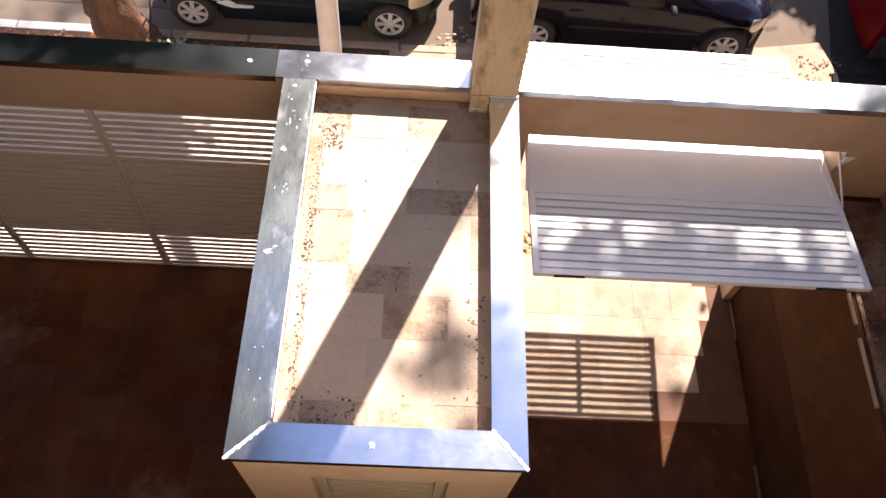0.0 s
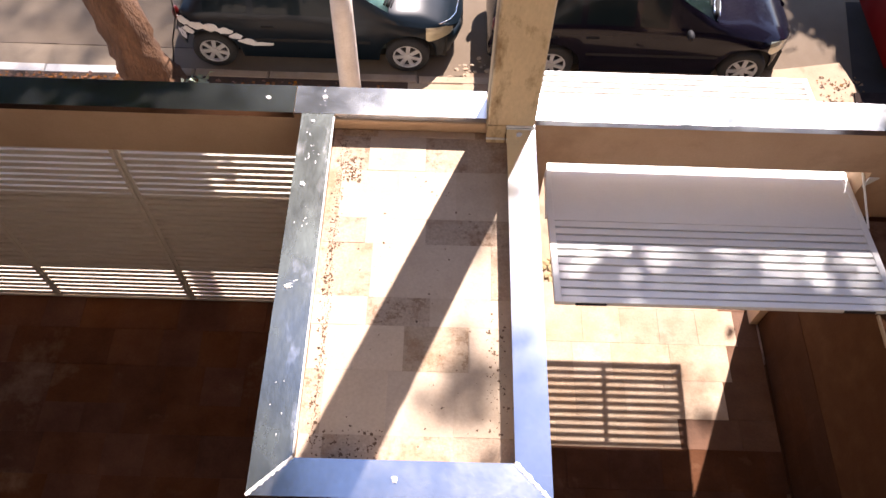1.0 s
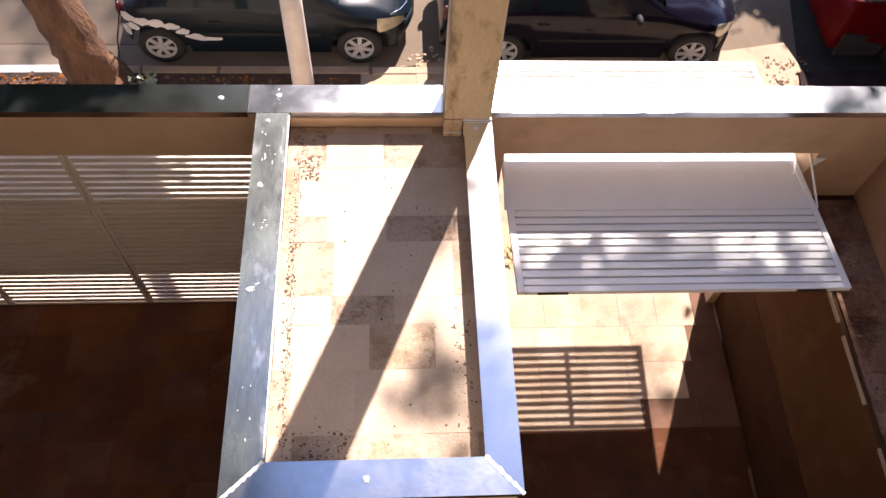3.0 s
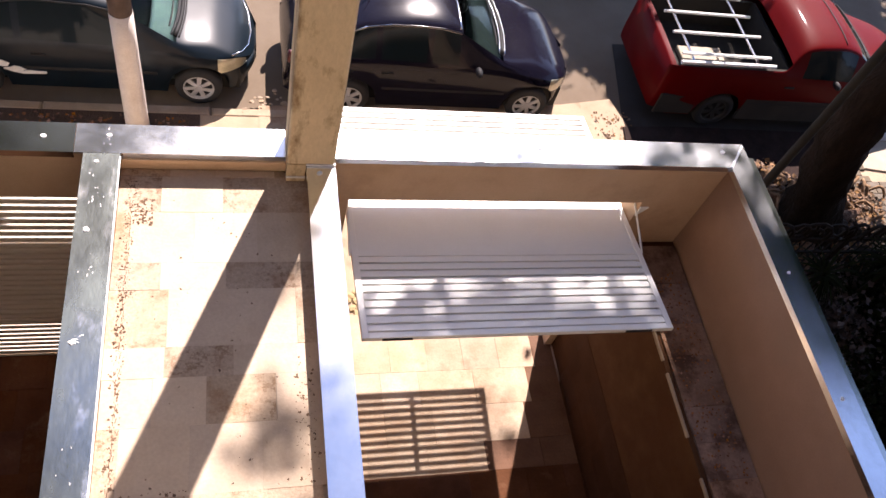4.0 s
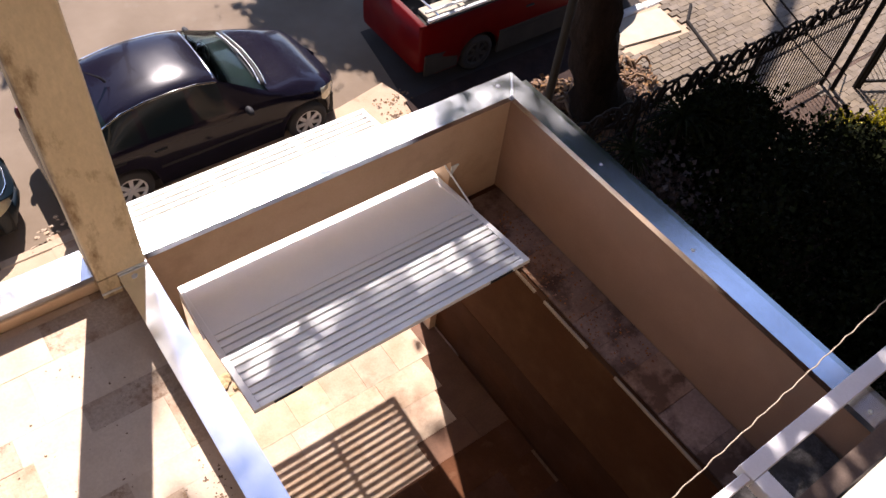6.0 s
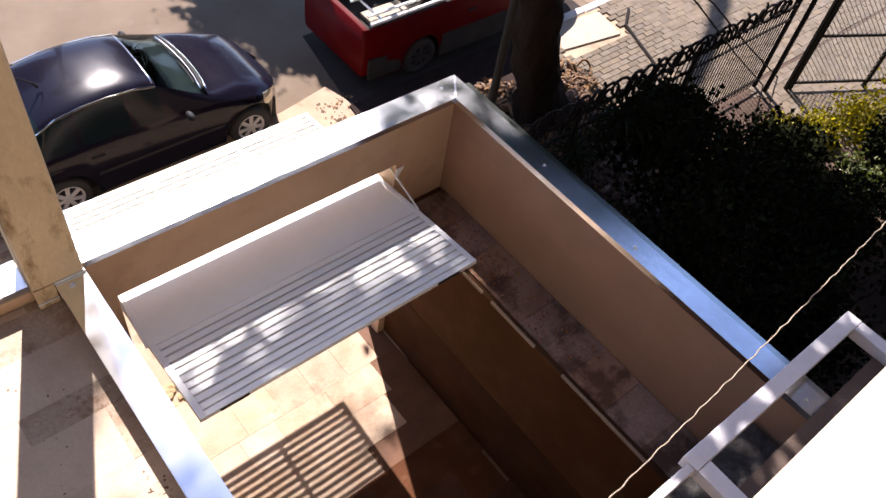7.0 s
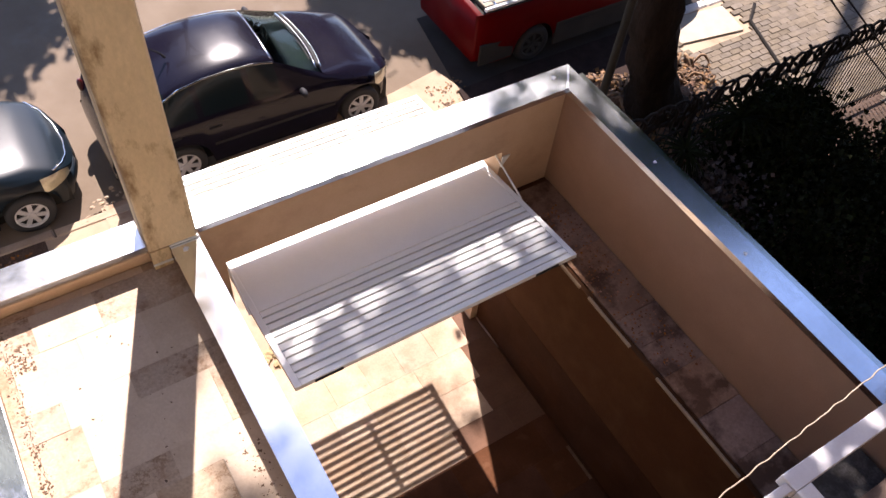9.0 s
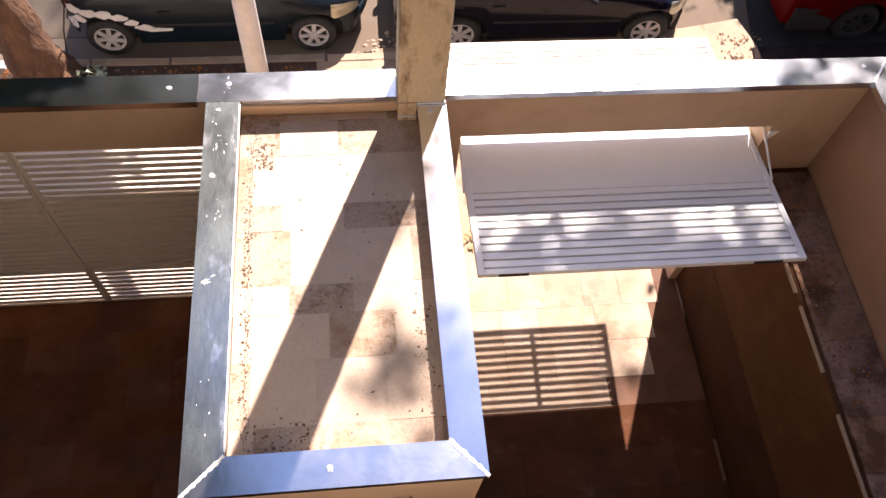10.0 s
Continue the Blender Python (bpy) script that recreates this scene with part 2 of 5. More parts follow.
LEAF = mat("tree_leaf", (0.045, 0.075, 0.022), (0.032, 0.056, 0.016), 0.6, scale=2, island=0.4, trans=0.3, spec=0.25)
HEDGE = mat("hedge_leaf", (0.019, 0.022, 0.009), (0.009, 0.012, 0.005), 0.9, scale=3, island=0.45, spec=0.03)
GREYLEAF = mat("pale_grey_leaf", (0.105, 0.088, 0.082), (0.05, 0.042, 0.040), 0.9, scale=3, island=0.5, spec=0.05)
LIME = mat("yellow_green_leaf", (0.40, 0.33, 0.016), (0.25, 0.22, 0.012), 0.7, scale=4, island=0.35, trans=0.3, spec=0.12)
GRASSM = mat("grass_blade", (0.13, 0.16, 0.028), (0.09, 0.115, 0.02), 0.6, scale=4, island=0.4, trans=0.25)
IRON = mat("black_painted_iron", (0.012, 0.010, 0.009), (0.018, 0.014, 0.011), 0.75, spec=0.15, scale=10, bump=0.1)
MESHIRON = mat("grey_iron", (0.45, 0.42, 0.37), (0.34, 0.31, 0.27), 0.6, 0.1, scale=10, bump=0.1)
POLEWHITE = mat("whitewashed_pole", (0.70, 0.65, 0.58), (0.60, 0.54, 0.47), 0.85, scale=5, bump=0.3, fine=50, amount=0.3, stain=(0.36, 0.28, 0.2), stain_scale=4,
                stain_cut=(0.6, 0.8))
POLEDARK = mat("dark_pole", (0.10, 0.065, 0.05), (0.06, 0.04, 0.032), 0.8, scale=6, bump=0.4)
ROPE = mat("pale_rope", (0.40, 0.33, 0.25), (0.29, 0.235, 0.175), 0.9, scale=30, bump=0.5)
NAVY = mat("dark_navy_car_paint", (0.006, 0.005, 0.011), (0.007, 0.006, 0.012), 0.20, 0.0, scale=2, amount=0.1, rough2=0.24, spec=0.10, coat=0.28)
TEALP = mat("dark_blue_car_paint", (0.003, 0.008, 0.013), (0.0035, 0.009, 0.015), 0.40, 0.0, scale=2, amount=0.1, rough2=0.46, spec=0.16, coat=0.25, coat_rough=0.14)
RED = mat("red_car_paint", (0.098, 0.0016, 0.0022), (0.082, 0.0013, 0.0019), 0.5, 0.0, scale=2, amount=0.1, rough2=0.55, spec=0.05, coat=0.05, coat_rough=0.08)
CARGLASS = mat("car_window_glass", (0.008, 0.014, 0.016), (0.007, 0.012, 0.014), 0.05, 0.0, scale=1, coat=0.0, amount=0.0, rough2=0.06, spec=0.15)
SCREEN = glass_mat("windscreen_glass", (0.62, 0.90, 0.85))
CABIN = mat("grey_car_interior", (0.10, 0.125, 0.12), (0.05, 0.062, 0.06), 0.8, scale=4)
LAMPGLASS = mat("headlight_lens", (0.62, 0.55, 0.36), (0.5, 0.45, 0.3), 0.12, 0.2, scale=8, coat=1.0)
TAILLAMP = mat("tail_light_lens", (0.09, 0.004, 0.004), (0.07, 0.003, 0.003), 0.3, 0.0, scale=8, coat=0.2)
ALLOY = mat("wheel_alloy", (0.62, 0.62, 0.62), (0.52, 0.52, 0.52), 0.35, 0.15, scale=8)
CHROME = mat("chrome_trim", (0.75, 0.75, 0.75), (0.7, 0.7, 0.7), 0.12, 1.0, scale=8)
TRIM = mat("black_plastic_trim", (0.016, 0.016, 0.016), (0.022, 0.022, 0.022), 0.6, scale=10, spec=0.2)
MIRRORBODY = mat("satin_black_mirror", (0.012, 0.012, 0.014), (0.016, 0.016, 0.018), 0.6, scale=10, spec=0.25)
DASH = mat("pale_teal_dashboard", (0.34, 0.42, 0.39), (0.26, 0.33, 0.31), 0.7, scale=5)
WEED = mat("pale_weed_leaf", (0.42, 0.46, 0.34), (0.30, 0.36, 0.24), 0.6, scale=8, island=0.35, trans=0.2)
CABINDARK = mat("black_car_interior", (0.018, 0.024, 0.024), (0.012, 0.016, 0.016), 0.8, scale=4)
DARKRIM = mat("dark_steel_rim", (0.05, 0.05, 0.05), (0.035, 0.035, 0.035), 0.5, 0.3, scale=8)
STICKER = mat("white_vinyl_sticker", (0.72, 0.72, 0.70), (0.66, 0.66, 0.64), 0.5, scale=8)
DARKVOID = mat("dark_interior", (0.03, 0.025, 0.02), (0.02, 0.018, 0.015), 0.9, scale=3)
LOUVRE = mat("cream_louvre", (0.60, 0.50, 0.34), (0.52, 0.43, 0.29), 0.6, scale=3, bump=0.1)


# ---- mesh helpers ----
def thing(name, at, label, category, group="", kind=""):
    ob = new(name)
    ob.empty_display_size = 0.1
    ob.location = at
    return tagged(ob, label, category, group, kind)


def mesh_of(name, bm, material, smooth=False):
    me = bpy.data.meshes.new(name)
    bmesh.ops.recalc_face_normals(bm, faces=bm.faces)
    bm.to_mesh(me)
    bm.free()
    me.materials.append(material)
    if smooth:
        me.shade_smooth()
    return me


def part(name, bm, material, parent, label="", smooth=False):
    """One mesh, in world coordinates, under a thing or a part."""
    ob = new(name, mesh_of(name, bm, material, smooth))
    ob.parent = parent
    ob.matrix_parent_inverse = Matrix.Translation(-parent.location)
    return tagged(ob, label)


def solo(name, bm, material, label, category="", group="", kind="", smooth=False):
    return tagged(new(name, mesh_of(name, bm, material, smooth)), label, category, group, kind)


def box(bm, x0, x1, y0, y1, z0, z1, bevel=0.0, m=None):
    r = bmesh.ops.create_cube(bm, size=1, matrix=Matrix.Translation(((x0 + x1) / 2, (y0 + y1) / 2, (z0 + z1) / 2)) @ Matrix.Diagonal((x1 - x0, y1 - y0, z1 - z0, 1)))
    vs = r["verts"]
    if bevel:
        es = list({e for v in vs for e in v.link_edges})
        out = bmesh.ops.bevel(bm, geom=es, offset=bevel, segments=1, affect="EDGES", profile=0.7)
        vs = list({v for f in out["faces"] for v in f.verts} | {v for v in vs if v.is_valid})
        seen, todo = set(vs), list(vs)
        while todo:
            for e in todo.pop().link_edges:
                for v in e.verts:
                    if v not in seen:
                        seen.add(v)
                        todo.append(v)
        vs = list(seen)
    if m is not None:
        bmesh.ops.transform(bm, matrix=m, verts=vs)
    return vs


def bx(*a, **k):
    bm = bmesh.new()
    box(bm, *a, **k)
    return bm


def prism(pts, z0, z1):
    """An upright prism over a ring of points in plan."""
    bm = bmesh.new()
    lo = [bm.verts.new((x, y, z0)) for x, y in pts]
    hi = [bm.verts.new((x, y, z1)) for x, y in pts]
    bm.faces.new(lo[::-1])
    bm.faces.new(hi)
    for i in range(len(pts)):
        j = (i + 1) % len(pts)
        bm.faces.new((lo[i], lo[j], hi[j], hi[i]))
    return bm


def tube(bm, path, radii, sides=10, rough=0.0, seed=0):
    """A tube along a path with a radius at each point and an uneven skin."""
    path = [Vector(p) for p in path]
    rings = []
    for i, p in enumerate(path):
        d = (path[min(i + 1, len(path) - 1)] - path[max(i - 1, 0)]).normalized()
        a = d.orthogonal().normalized() if abs(d.z) < 0.9 else Vector((1, 0, 0)).cross(d).normalized()
        if rings:
            a = (last - d * last.dot(d)).normalized()
        last = a
        b = d.cross(a)
        ring = []
        for k in range(sides):
            w = 2 * math.pi * k / sides
            r = radii[i] if isinstance(radii, (list, tuple)) else radii
            if rough:
                r *= 1 + rough * noise.noise(Vector((math.cos(w) * 2 + seed, math.sin(w) * 2, i * 0.6)))
            ring.append(bm.verts.new(p + (a * math.cos(w) + b * math.sin(w)) * r))
        rings.append(ring)
    for r0, r1 in zip(rings, rings[1:]):
        for k in range(sides):
            bm.faces.new((r0[k], r0[(k + 1) % sides], r1[(k + 1) % sides], r1[k]))
    bm.faces.new(rings[0][::-1])
    bm.faces.new(rings[-1])


def lathe(bm, prof, m, seg=20):
    """Spin (radius, along) points round the local y axis, then place by m."""
    rings = []
    for k in range(seg):
        w = 2 * math.pi * k / seg
        rings.append([bm.verts.new(m @ Vector((r * math.cos(w), a, r * math.sin(w)))) for r, a in prof])
    for k in range(seg):
        r0, r1 = rings[k], rings[(k + 1) % seg]
        for i in range(len(prof) - 1):
            bm.faces.new((r0[i], r0[i + 1], r1[i + 1], r1[i]))


def disc(bm, x, y, z, r, h=0.006, seg=10, wob=0.0, rng=random):
    ring, top = [], []
    for k in range(seg):
        w = 2 * math.pi * k / seg
        rr = r * (1 + wob * (rng.random() - 0.5) * 2)
        ring.append(bm.verts.new((x + rr * math.cos(w), y + rr * math.sin(w), z)))
        top.append(bm.verts.new((x + rr * 0.75 * math.cos(w), y + rr * 0.75 * math.sin(w), z + h)))
    bm.faces.new(top)
    for k in range(seg):
        j = (k + 1) % seg
        bm.faces.new((ring[k], ring[j], top[j], top[k]))


def leaves_mesh(name, spots, size, material, rng, fold=0.35, flat=0.0):
    """Many folded leaves, two quads each, at the given spots."""
    verts, faces = [], []
    for p in spots:
        s = size * (0.6 + 0.8 * rng.random())
        w = s * 0.42
        q = Euler((rng.uniform(-1, 1) * (1.3 - flat), rng.uniform(-1, 1) * (1.3 - flat), rng.uniform(0, 6.28))).to_matrix()
        base = len(verts)
        for lx, ly, lz in ((0, 0, 0), (s * 0.5, 0, 0), (s, 0, -s * 0.15), (s * 0.45, w, w * fold), (s * 0.45, -w, w * fold)):
            v = q @ Vector((lx, ly, lz)) + p
            verts.append(tuple(v))
        faces += [(base, base + 1, base + 3), (base + 1, base + 2, base + 3), (base, base + 4, base + 1), (base + 1, base + 4, base + 2)]
    me = bpy.data.meshes.new(name)
    me.from_pydata(verts, [], faces)
    me.materials.append(material)
    return me

# ---- the large structure ----
H = 3.165                 # top of the sheet-metal copings
FRONT = (3.86, 4.07)      # front wall, inner and street face
LINTEL = 2.65
PLINTH_X = 3.475           # inner face of the raised side ledge
LEDGE_Z = 2.08
ROOF_Z = 2.985            # tiled roof of the entrance between the two gates
WEST = -6.6

# ground: one sheet to the horizon, road level
bm = bmesh.new()
bmesh.ops.create_grid(bm, x_segments=2, y_segments=2, size=600, matrix=Matrix.Translation((0, 0, -0.165)))
solo("ground", bm, ASPHALT, "sunlit worn grey asphalt street with tree shade", "road", kind="structure")

pavement = solo("pavement", bx(-30, 40, FRONT[1] + 0.003, 7.16, -0.16, -0.06), CONCRETE, "orange-brown stained concrete pavement along the front wall", "pavement",
                kind="structure")
floor = solo("floor", bx(WEST, PLINTH_X - 0.004, 0.08, FRONT[1], -0.15, -0.022), GROUT, "patio floor bed under brown travertine tiles", "floor", kind="structure")

# front wall: pillars, lintels and the wall over the gates
wf = thing("wall_front", (0, 3.96, 0), "cream plastered front wall over two gate openings", "wall", kind="structure")
part("lintel", bx(WEST, -0.878, *FRONT, LINTEL, H - 0.012), PLASTER, wf)
part("lintel", bx(0.726, 3.972, *FRONT, LINTEL, H - 0.012), PLASTER, wf)
# Hidden lip on the street face, added to narrow the gate's sun strip.
part("drip_strip", bx(0.902, 3.39, FRONT[1] + 0.003, FRONT[1] + 0.035, LINTEL - 0.15, LINTEL + 0.05), PLASTER, wf)
part("pillar", bx(-0.878, -0.692, *FRONT, -0.1, H - 0.012), PLASTER, wf)
part("pillar", bx(0.726, 0.900, *FRONT, -0.1, LINTEL), PLASTER, wf)
part("pillar", bx(3.392, 3.972, *FRONT, -0.1, LINTEL), PLASTER, wf)
part("parapet", bx(-0.692, 0.726, *FRONT, 2.3, H - 0.012), PLASTER, wf)
part("moulding", bx(-0.685, 0.405, 3.825, 3.857, H - 0.085, H - 0.05, bevel=0.006), PLASTER, wf)
tagged(solo("wall_east", bx(3.975, 4.125, 0.075, FRONT[1], -0.1, H - 0.012), SIDEPLASTER, "cream plastered side boundary wall, shade in its tone", "wall", kind="structure"))
# Out-of-view wall, made tall to keep low western sky off the patio.
solo("wall_west", bx(WEST - 0.2, WEST, 0.08, FRONT[1], -0.1, 8.9), PLASTER, "unseen cream west wall, raised to block low sky", "wall", kind="structure")
# Unseen house walls: dark and cream parts set the light bounced into the patio.
solo("wall_upper", bx(-1.6, 1.3, -0.3, 0.03, 3.3, 6.277), FACADE, "unseen balcony front, cream to bounce sun onto the gates", "wall", kind="structure")
solo("wall_upper", bx(WEST - 0.2, -1.603, -0.3, 0.03, 3.3, 6.277), FACADE2, "unseen balcony front, dark to cut bounced light", "wall", kind="structure")
solo("wall_upper", bx(1.303, 16, -0.3, 0.03, 3.3, 6.277), TAUPE, "unseen taupe balcony front, dark to cut bounced light", "wall", kind="structure")
solo("wall_house", bx(WEST - 0.2, 16, -0.3, 0.03, -0.1, 3.297), FACADE2, "unseen ground-floor facade, dark to cut bounced light", "wall", kind="structure")
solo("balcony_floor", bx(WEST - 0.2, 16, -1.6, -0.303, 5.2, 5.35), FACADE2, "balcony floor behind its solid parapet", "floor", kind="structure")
solo("wall_balcony", bx(WEST - 0.2, 16, -1.9, -1.603, -0.1, 10.5), FACADE2, "unseen dark wall closing the back of the balcony", "wall", kind="structure")
solo("balcony_parapet", bx(-3.0, 7.6, -0.3, 0.171, 6.28, 6.40, bevel=0.004), FACADE, "sunlit cream plastered parapet top of the balcony", "parapet", kind="structure")
# Eaves are unseen, added to shut sky light out near the house.
solo("eave", bx(WEST - 0.2, 8.4, -1.6, 2.2, 9.0, 9.25), TAUPE, "unseen taupe eave added to keep sky off the patio", "eave", kind="structure")
solo("eave", bx(8.404, 16, -1.6, 1.0, 9.0, 9.25), TAUPE, "unseen narrow eave added to darken the side coping's end", "eave", kind="structure")

# raised ledge along the side wall
ledge = thing("side_ledge", (3.74, 2, 0), "raised cream plastered ledge topped with stone along the side wall", "ledge", kind="structure")
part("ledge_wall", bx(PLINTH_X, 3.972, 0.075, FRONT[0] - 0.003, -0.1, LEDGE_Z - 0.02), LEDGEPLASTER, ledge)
part("ledge_edge", bx(PLINTH_X - 0.004, PLINTH_X + 0.012, 0.08, 2.95, LEDGE_Z - 0.03, LEDGE_Z + 0.004, bevel=0.004), LEDGEPLASTER, ledge, "thin plaster edging, shade in its dark colour")
# Pale strips paint the sun that catches stretches of the ledge edge.
for ya, yb in ((2.66, 2.93), (2.0, 2.55), (0.75, 1.68)):
    part("mortar_edge", bx(PLINTH_X - 0.009, PLINTH_X + 0.014, ya, yb, LEDGE_Z - 0.02, LEDGE_Z + 0.012, bevel=0.006), KERB, ledge, "pale mortar edging with sun put into its colour")

# entrance block between the gates: walls, roof and its shuttered doorway
eb = thing("entrance_block", (-0.08, 2.5, 0), "cream plastered entrance block with a tiled flat roof", "porch", kind="structure")
part("wall", bx(-0.878, -0.692, 1.385, FRONT[0] - 0.003, -0.1, H - 0.012), PLASTER, eb)
part("wall", bx(0.563, 0.726, 1.385, FRONT[0] - 0.003, -0.1, H - 0.012), PLASTER, eb)
part("wall", bx(-0.878, -0.47, 1.21, 1.382, -0.1, H - 0.012), PLASTER, eb)
part("wall", bx(0.34, 0.726, 1.21, 1.382, -0.1, H - 0.012), PLASTER, eb)
part("wall", bx(-0.47, 0.34, 1.21, 1.382, 2.72, H - 0.012), PLASTER, eb)
part("roof_slab", bx(-0.69, 0.561, 1.384, FRONT[0] - 0.003, 2.72, ROOF_Z - 0.022), ROOFGROUT, eb)
sh = thing("door_1", (-0.07, 1.3, 0), "closed cream louvred shutter door in the entrance block", "door", kind="structure")
part("door_frame", bx(-0.466, -0.40, 1.25, 1.33, 0, 2.715), LOUVRE, sh)
part("door_frame", bx(0.27, 0.336, 1.25, 1.33, 0, 2.715), LOUVRE, sh)
part("door_frame", bx(-0.398, 0.268, 1.25, 1.33, 2.64, 2.715), LOUVRE, sh)
for k in range(34):
    part("slat", bx(-0.398, 0.268, 1.27, 1.31, 2.57 - k * 0.075, 2.625 - k * 0.075, m=None), LOUVRE, sh)

# sheet-metal copings with mitred ends
CI, CO = -0.670, -0.897   # entrance block coping: inner and outer edges
DI, DO = 0.543, 0.743
NI, NO = 1.40, 1.188
FI, FO = 3.838, 4.09
RI, RO = 3.955, 4.148


def coping(name, pts, edges, label, metal=METAL):
    """A folded metal cap: top sheet and turned-down drips along the given edges."""
    t = thing(name, (pts[0][0], pts[0][1], H), label, "coping", "metal copings")
    part("top_sheet", prism(pts, H - 0.012, H), metal, t)
    for (xa, ya), (xb, yb) in edges:
        d = Vector((xb - xa, yb - ya, 0)).normalized()
        n = Vector((-d.y, d.x, 0)) * 0.004
        part("drip_edge", prism([(xa, ya), (xb, yb), (xb + n.x, yb + n.y), (xa + n.x, ya + n.y)], H - 0.055, H - 0.0125), metal, t)
    return t


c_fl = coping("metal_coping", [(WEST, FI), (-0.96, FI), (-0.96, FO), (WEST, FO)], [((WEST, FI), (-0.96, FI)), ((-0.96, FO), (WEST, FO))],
              "galvanised sheet coping tinted dark for reflected foliage on front wall", SMOOTHMETAL)
c_fm = coping("metal_coping", [(-0.956, FI), (0.407, FI), (0.407, FO), (-0.956, FO)], [((-0.66, FI), (0.407, FI)), ((0.407, FO), (-0.956, FO))],
              "glaring galvanised sheet coping between the pole and the column")
c_fr = coping("metal_coping", [(0.747, FI), (RI, FI), (RO, FO), (0.747, FO)], [((0.76, FI), (RI, FI)), ((RO, FO), (0.747, FO))],
              "glaring galvanised sheet coping over the open gate")
c_r = coping("metal_coping", [(RI, FI - 0.004), (RI, 0.09), (RO, 0.09), (RO, FO - 0.005)], [((RI, FI), (RI, 0.09)), ((RO, 0.09), (RO, FO))],
             "galvanised sheet coping on the side wall, blue with sky")
c_bl = coping("metal_coping", [(CO, NO), (CI, NI), (CI, FI - 0.004), (CO, FI - 0.004)], [((CO, FI), (CO, NO)), ((CI, NI), (CI, FI - 0.004))],
              "paint-spotted weathered galvanised coping on the entrance block", OLDMETAL)
c_br = coping("metal_coping", [(DI, NI), (DO, NO), (DO, FI - 0.004), (DI, FI - 0.004)], [((DO, NO), (DO, FI)), ((DI, FI - 0.004), (DI, NI))],
              "bright galvanised sheet coping on the entrance block", BRIGHTMETAL)
c_bn = coping("metal_coping", [(CO + 0.006, NO), (DO - 0.006, NO), (DI, NI - 0.004), (CI, NI - 0.004)], [((CO, NO), (DO, NO)), ((DI, NI), (CI, NI))],
              "blue-reflecting galvanised sheet coping with sealed mitres")

part("outer_strip", bx(4.153, 4.222, 0.09, 3.97, H - 0.05, H - 0.028, bevel=0.003), SMOOTHMETAL, c_r, "narrow outer flashing strip")
rng = random.Random(4)
for cop, spots in ((c_fl, ((-3.2, 3.96), (-4.8, 3.95), (-1.15, 3.97))), (c_fm, ((-0.75, 3.99),)), (c_fr, ((2.32, 3.975), (1.1, 3.97), (3.93, 4.0))),
                   (c_r, ((4.052, 2.84), (4.035, 1.834), (4.03, 0.29))), (c_bl, ((-0.81, 3.764), (-0.824, 3.224), (-0.83, 2.45))),
                   (c_bn, ((-0.11, 1.29),)), (c_br, ((0.63, 3.70),))):
    for x, y in spots:
        bm = bmesh.new()
        disc(bm, x, y, H, 0.013 + 0.009 * rng.random(), 0.007, 12, 0.25, rng)
        part("sealant_dab", bm, SEALANT, cop, "white sealant dab over a screw")
for cop, (xa, ya), (xb, yb) in ((c_bl, (CO, NO), (CI, NI)), (c_br, (DO, NO), (DI, NI)), (c_r, (RO - 0.01, FO - 0.02), (RI, FI))):
    bm = bmesh.new()
    n = 16
    d = Vector((xb - xa, yb - ya, 0)).normalized()
    s = Vector((-d.y, d.x, 0))
    left, right = [], []
    for i in range(n + 1):
        p = Vector((xa, ya, H + 0.003)) + (Vector((xb, yb, 0)) - Vector((xa, ya, 0))) * (i / n)
        w = (0.009 if cop is c_r else 0.010) * (0.7 + 0.6 * rng.random())
        left.append(bm.verts.new(p + s * w))
        right.append(bm.verts.new(p - s * w * (0.5 + rng.random())))
    mid = [bm.verts.new((a.co + b.co) / 2 + Vector((0, 0, 0.006))) for a, b in zip(left, right)]
    for i in range(n):
        bm.faces.new((left[i], left[i + 1], mid[i + 1], mid[i]))
        bm.faces.new((mid[i], mid[i + 1], right[i + 1], right[i]))
    part("sealant_bead", bm, SEALANT, cop, "smeared white sealant along the mitre")
# thin sealant lines where the block coping meets its inner wall
part("sealant_bead", bx(CI - 0.004, CI + 0.006, NI + 0.02, FI - 0.03, H - 0.001, H + 0.004), SEALANT, c_bl, "thin white sealant line")
# paint spatter on the west coping of the block
for cx, cy, n, sp in ((-0.815, 2.47, 6, 0.05), (-0.80, 3.55, 12, 0.16), (-0.79, 2.9, 7, 0.25), (-0.80, 1.7, 9, 0.3), (-0.74, 3.95, 5, 0.12)):
    bm = bmesh.new()
    cop = c_fm if cy > FI else c_bl
    for _ in range(n):
        a, r = rng.uniform(0, 6.28), sp * rng.random()
        x, y = cx + 0.6 * r * math.cos(a), cy + r * math.sin(a)
        if (CO + 0.012 < x < CI - 0.015 and cy < FI and y < FI - 0.02) or (cy > FI and FI + 0.02 < y < FO - 0.02 and x < -0.64):
            v0 = len(bm.verts)
            disc(bm, 0, 0, 0, rng.uniform(0.0015, 0.004), 0.001, 7, 0.5, rng)
            turn = a if sp < 0.1 else rng.uniform(1.2, 1.9)
            bmesh.ops.transform(bm, matrix=Matrix.Translation((x, y, H + 0.0005)) @ Matrix.Rotation(turn, 4, "Z") @ Matrix.Diagonal((rng.uniform(1, 4), 1, 1, 1)), verts=list(bm.verts)[v0:])
    tagged(part("paint_spatter", bm, SEALANT, cop, "white paint spatter"), kind="stuff")

# weathered column rising from the roof corner
col = thing("wall_column", (0.575, 3.9, ROOF_Z), "tall square weathered cream column, mildew-stained", "column", kind="structure")
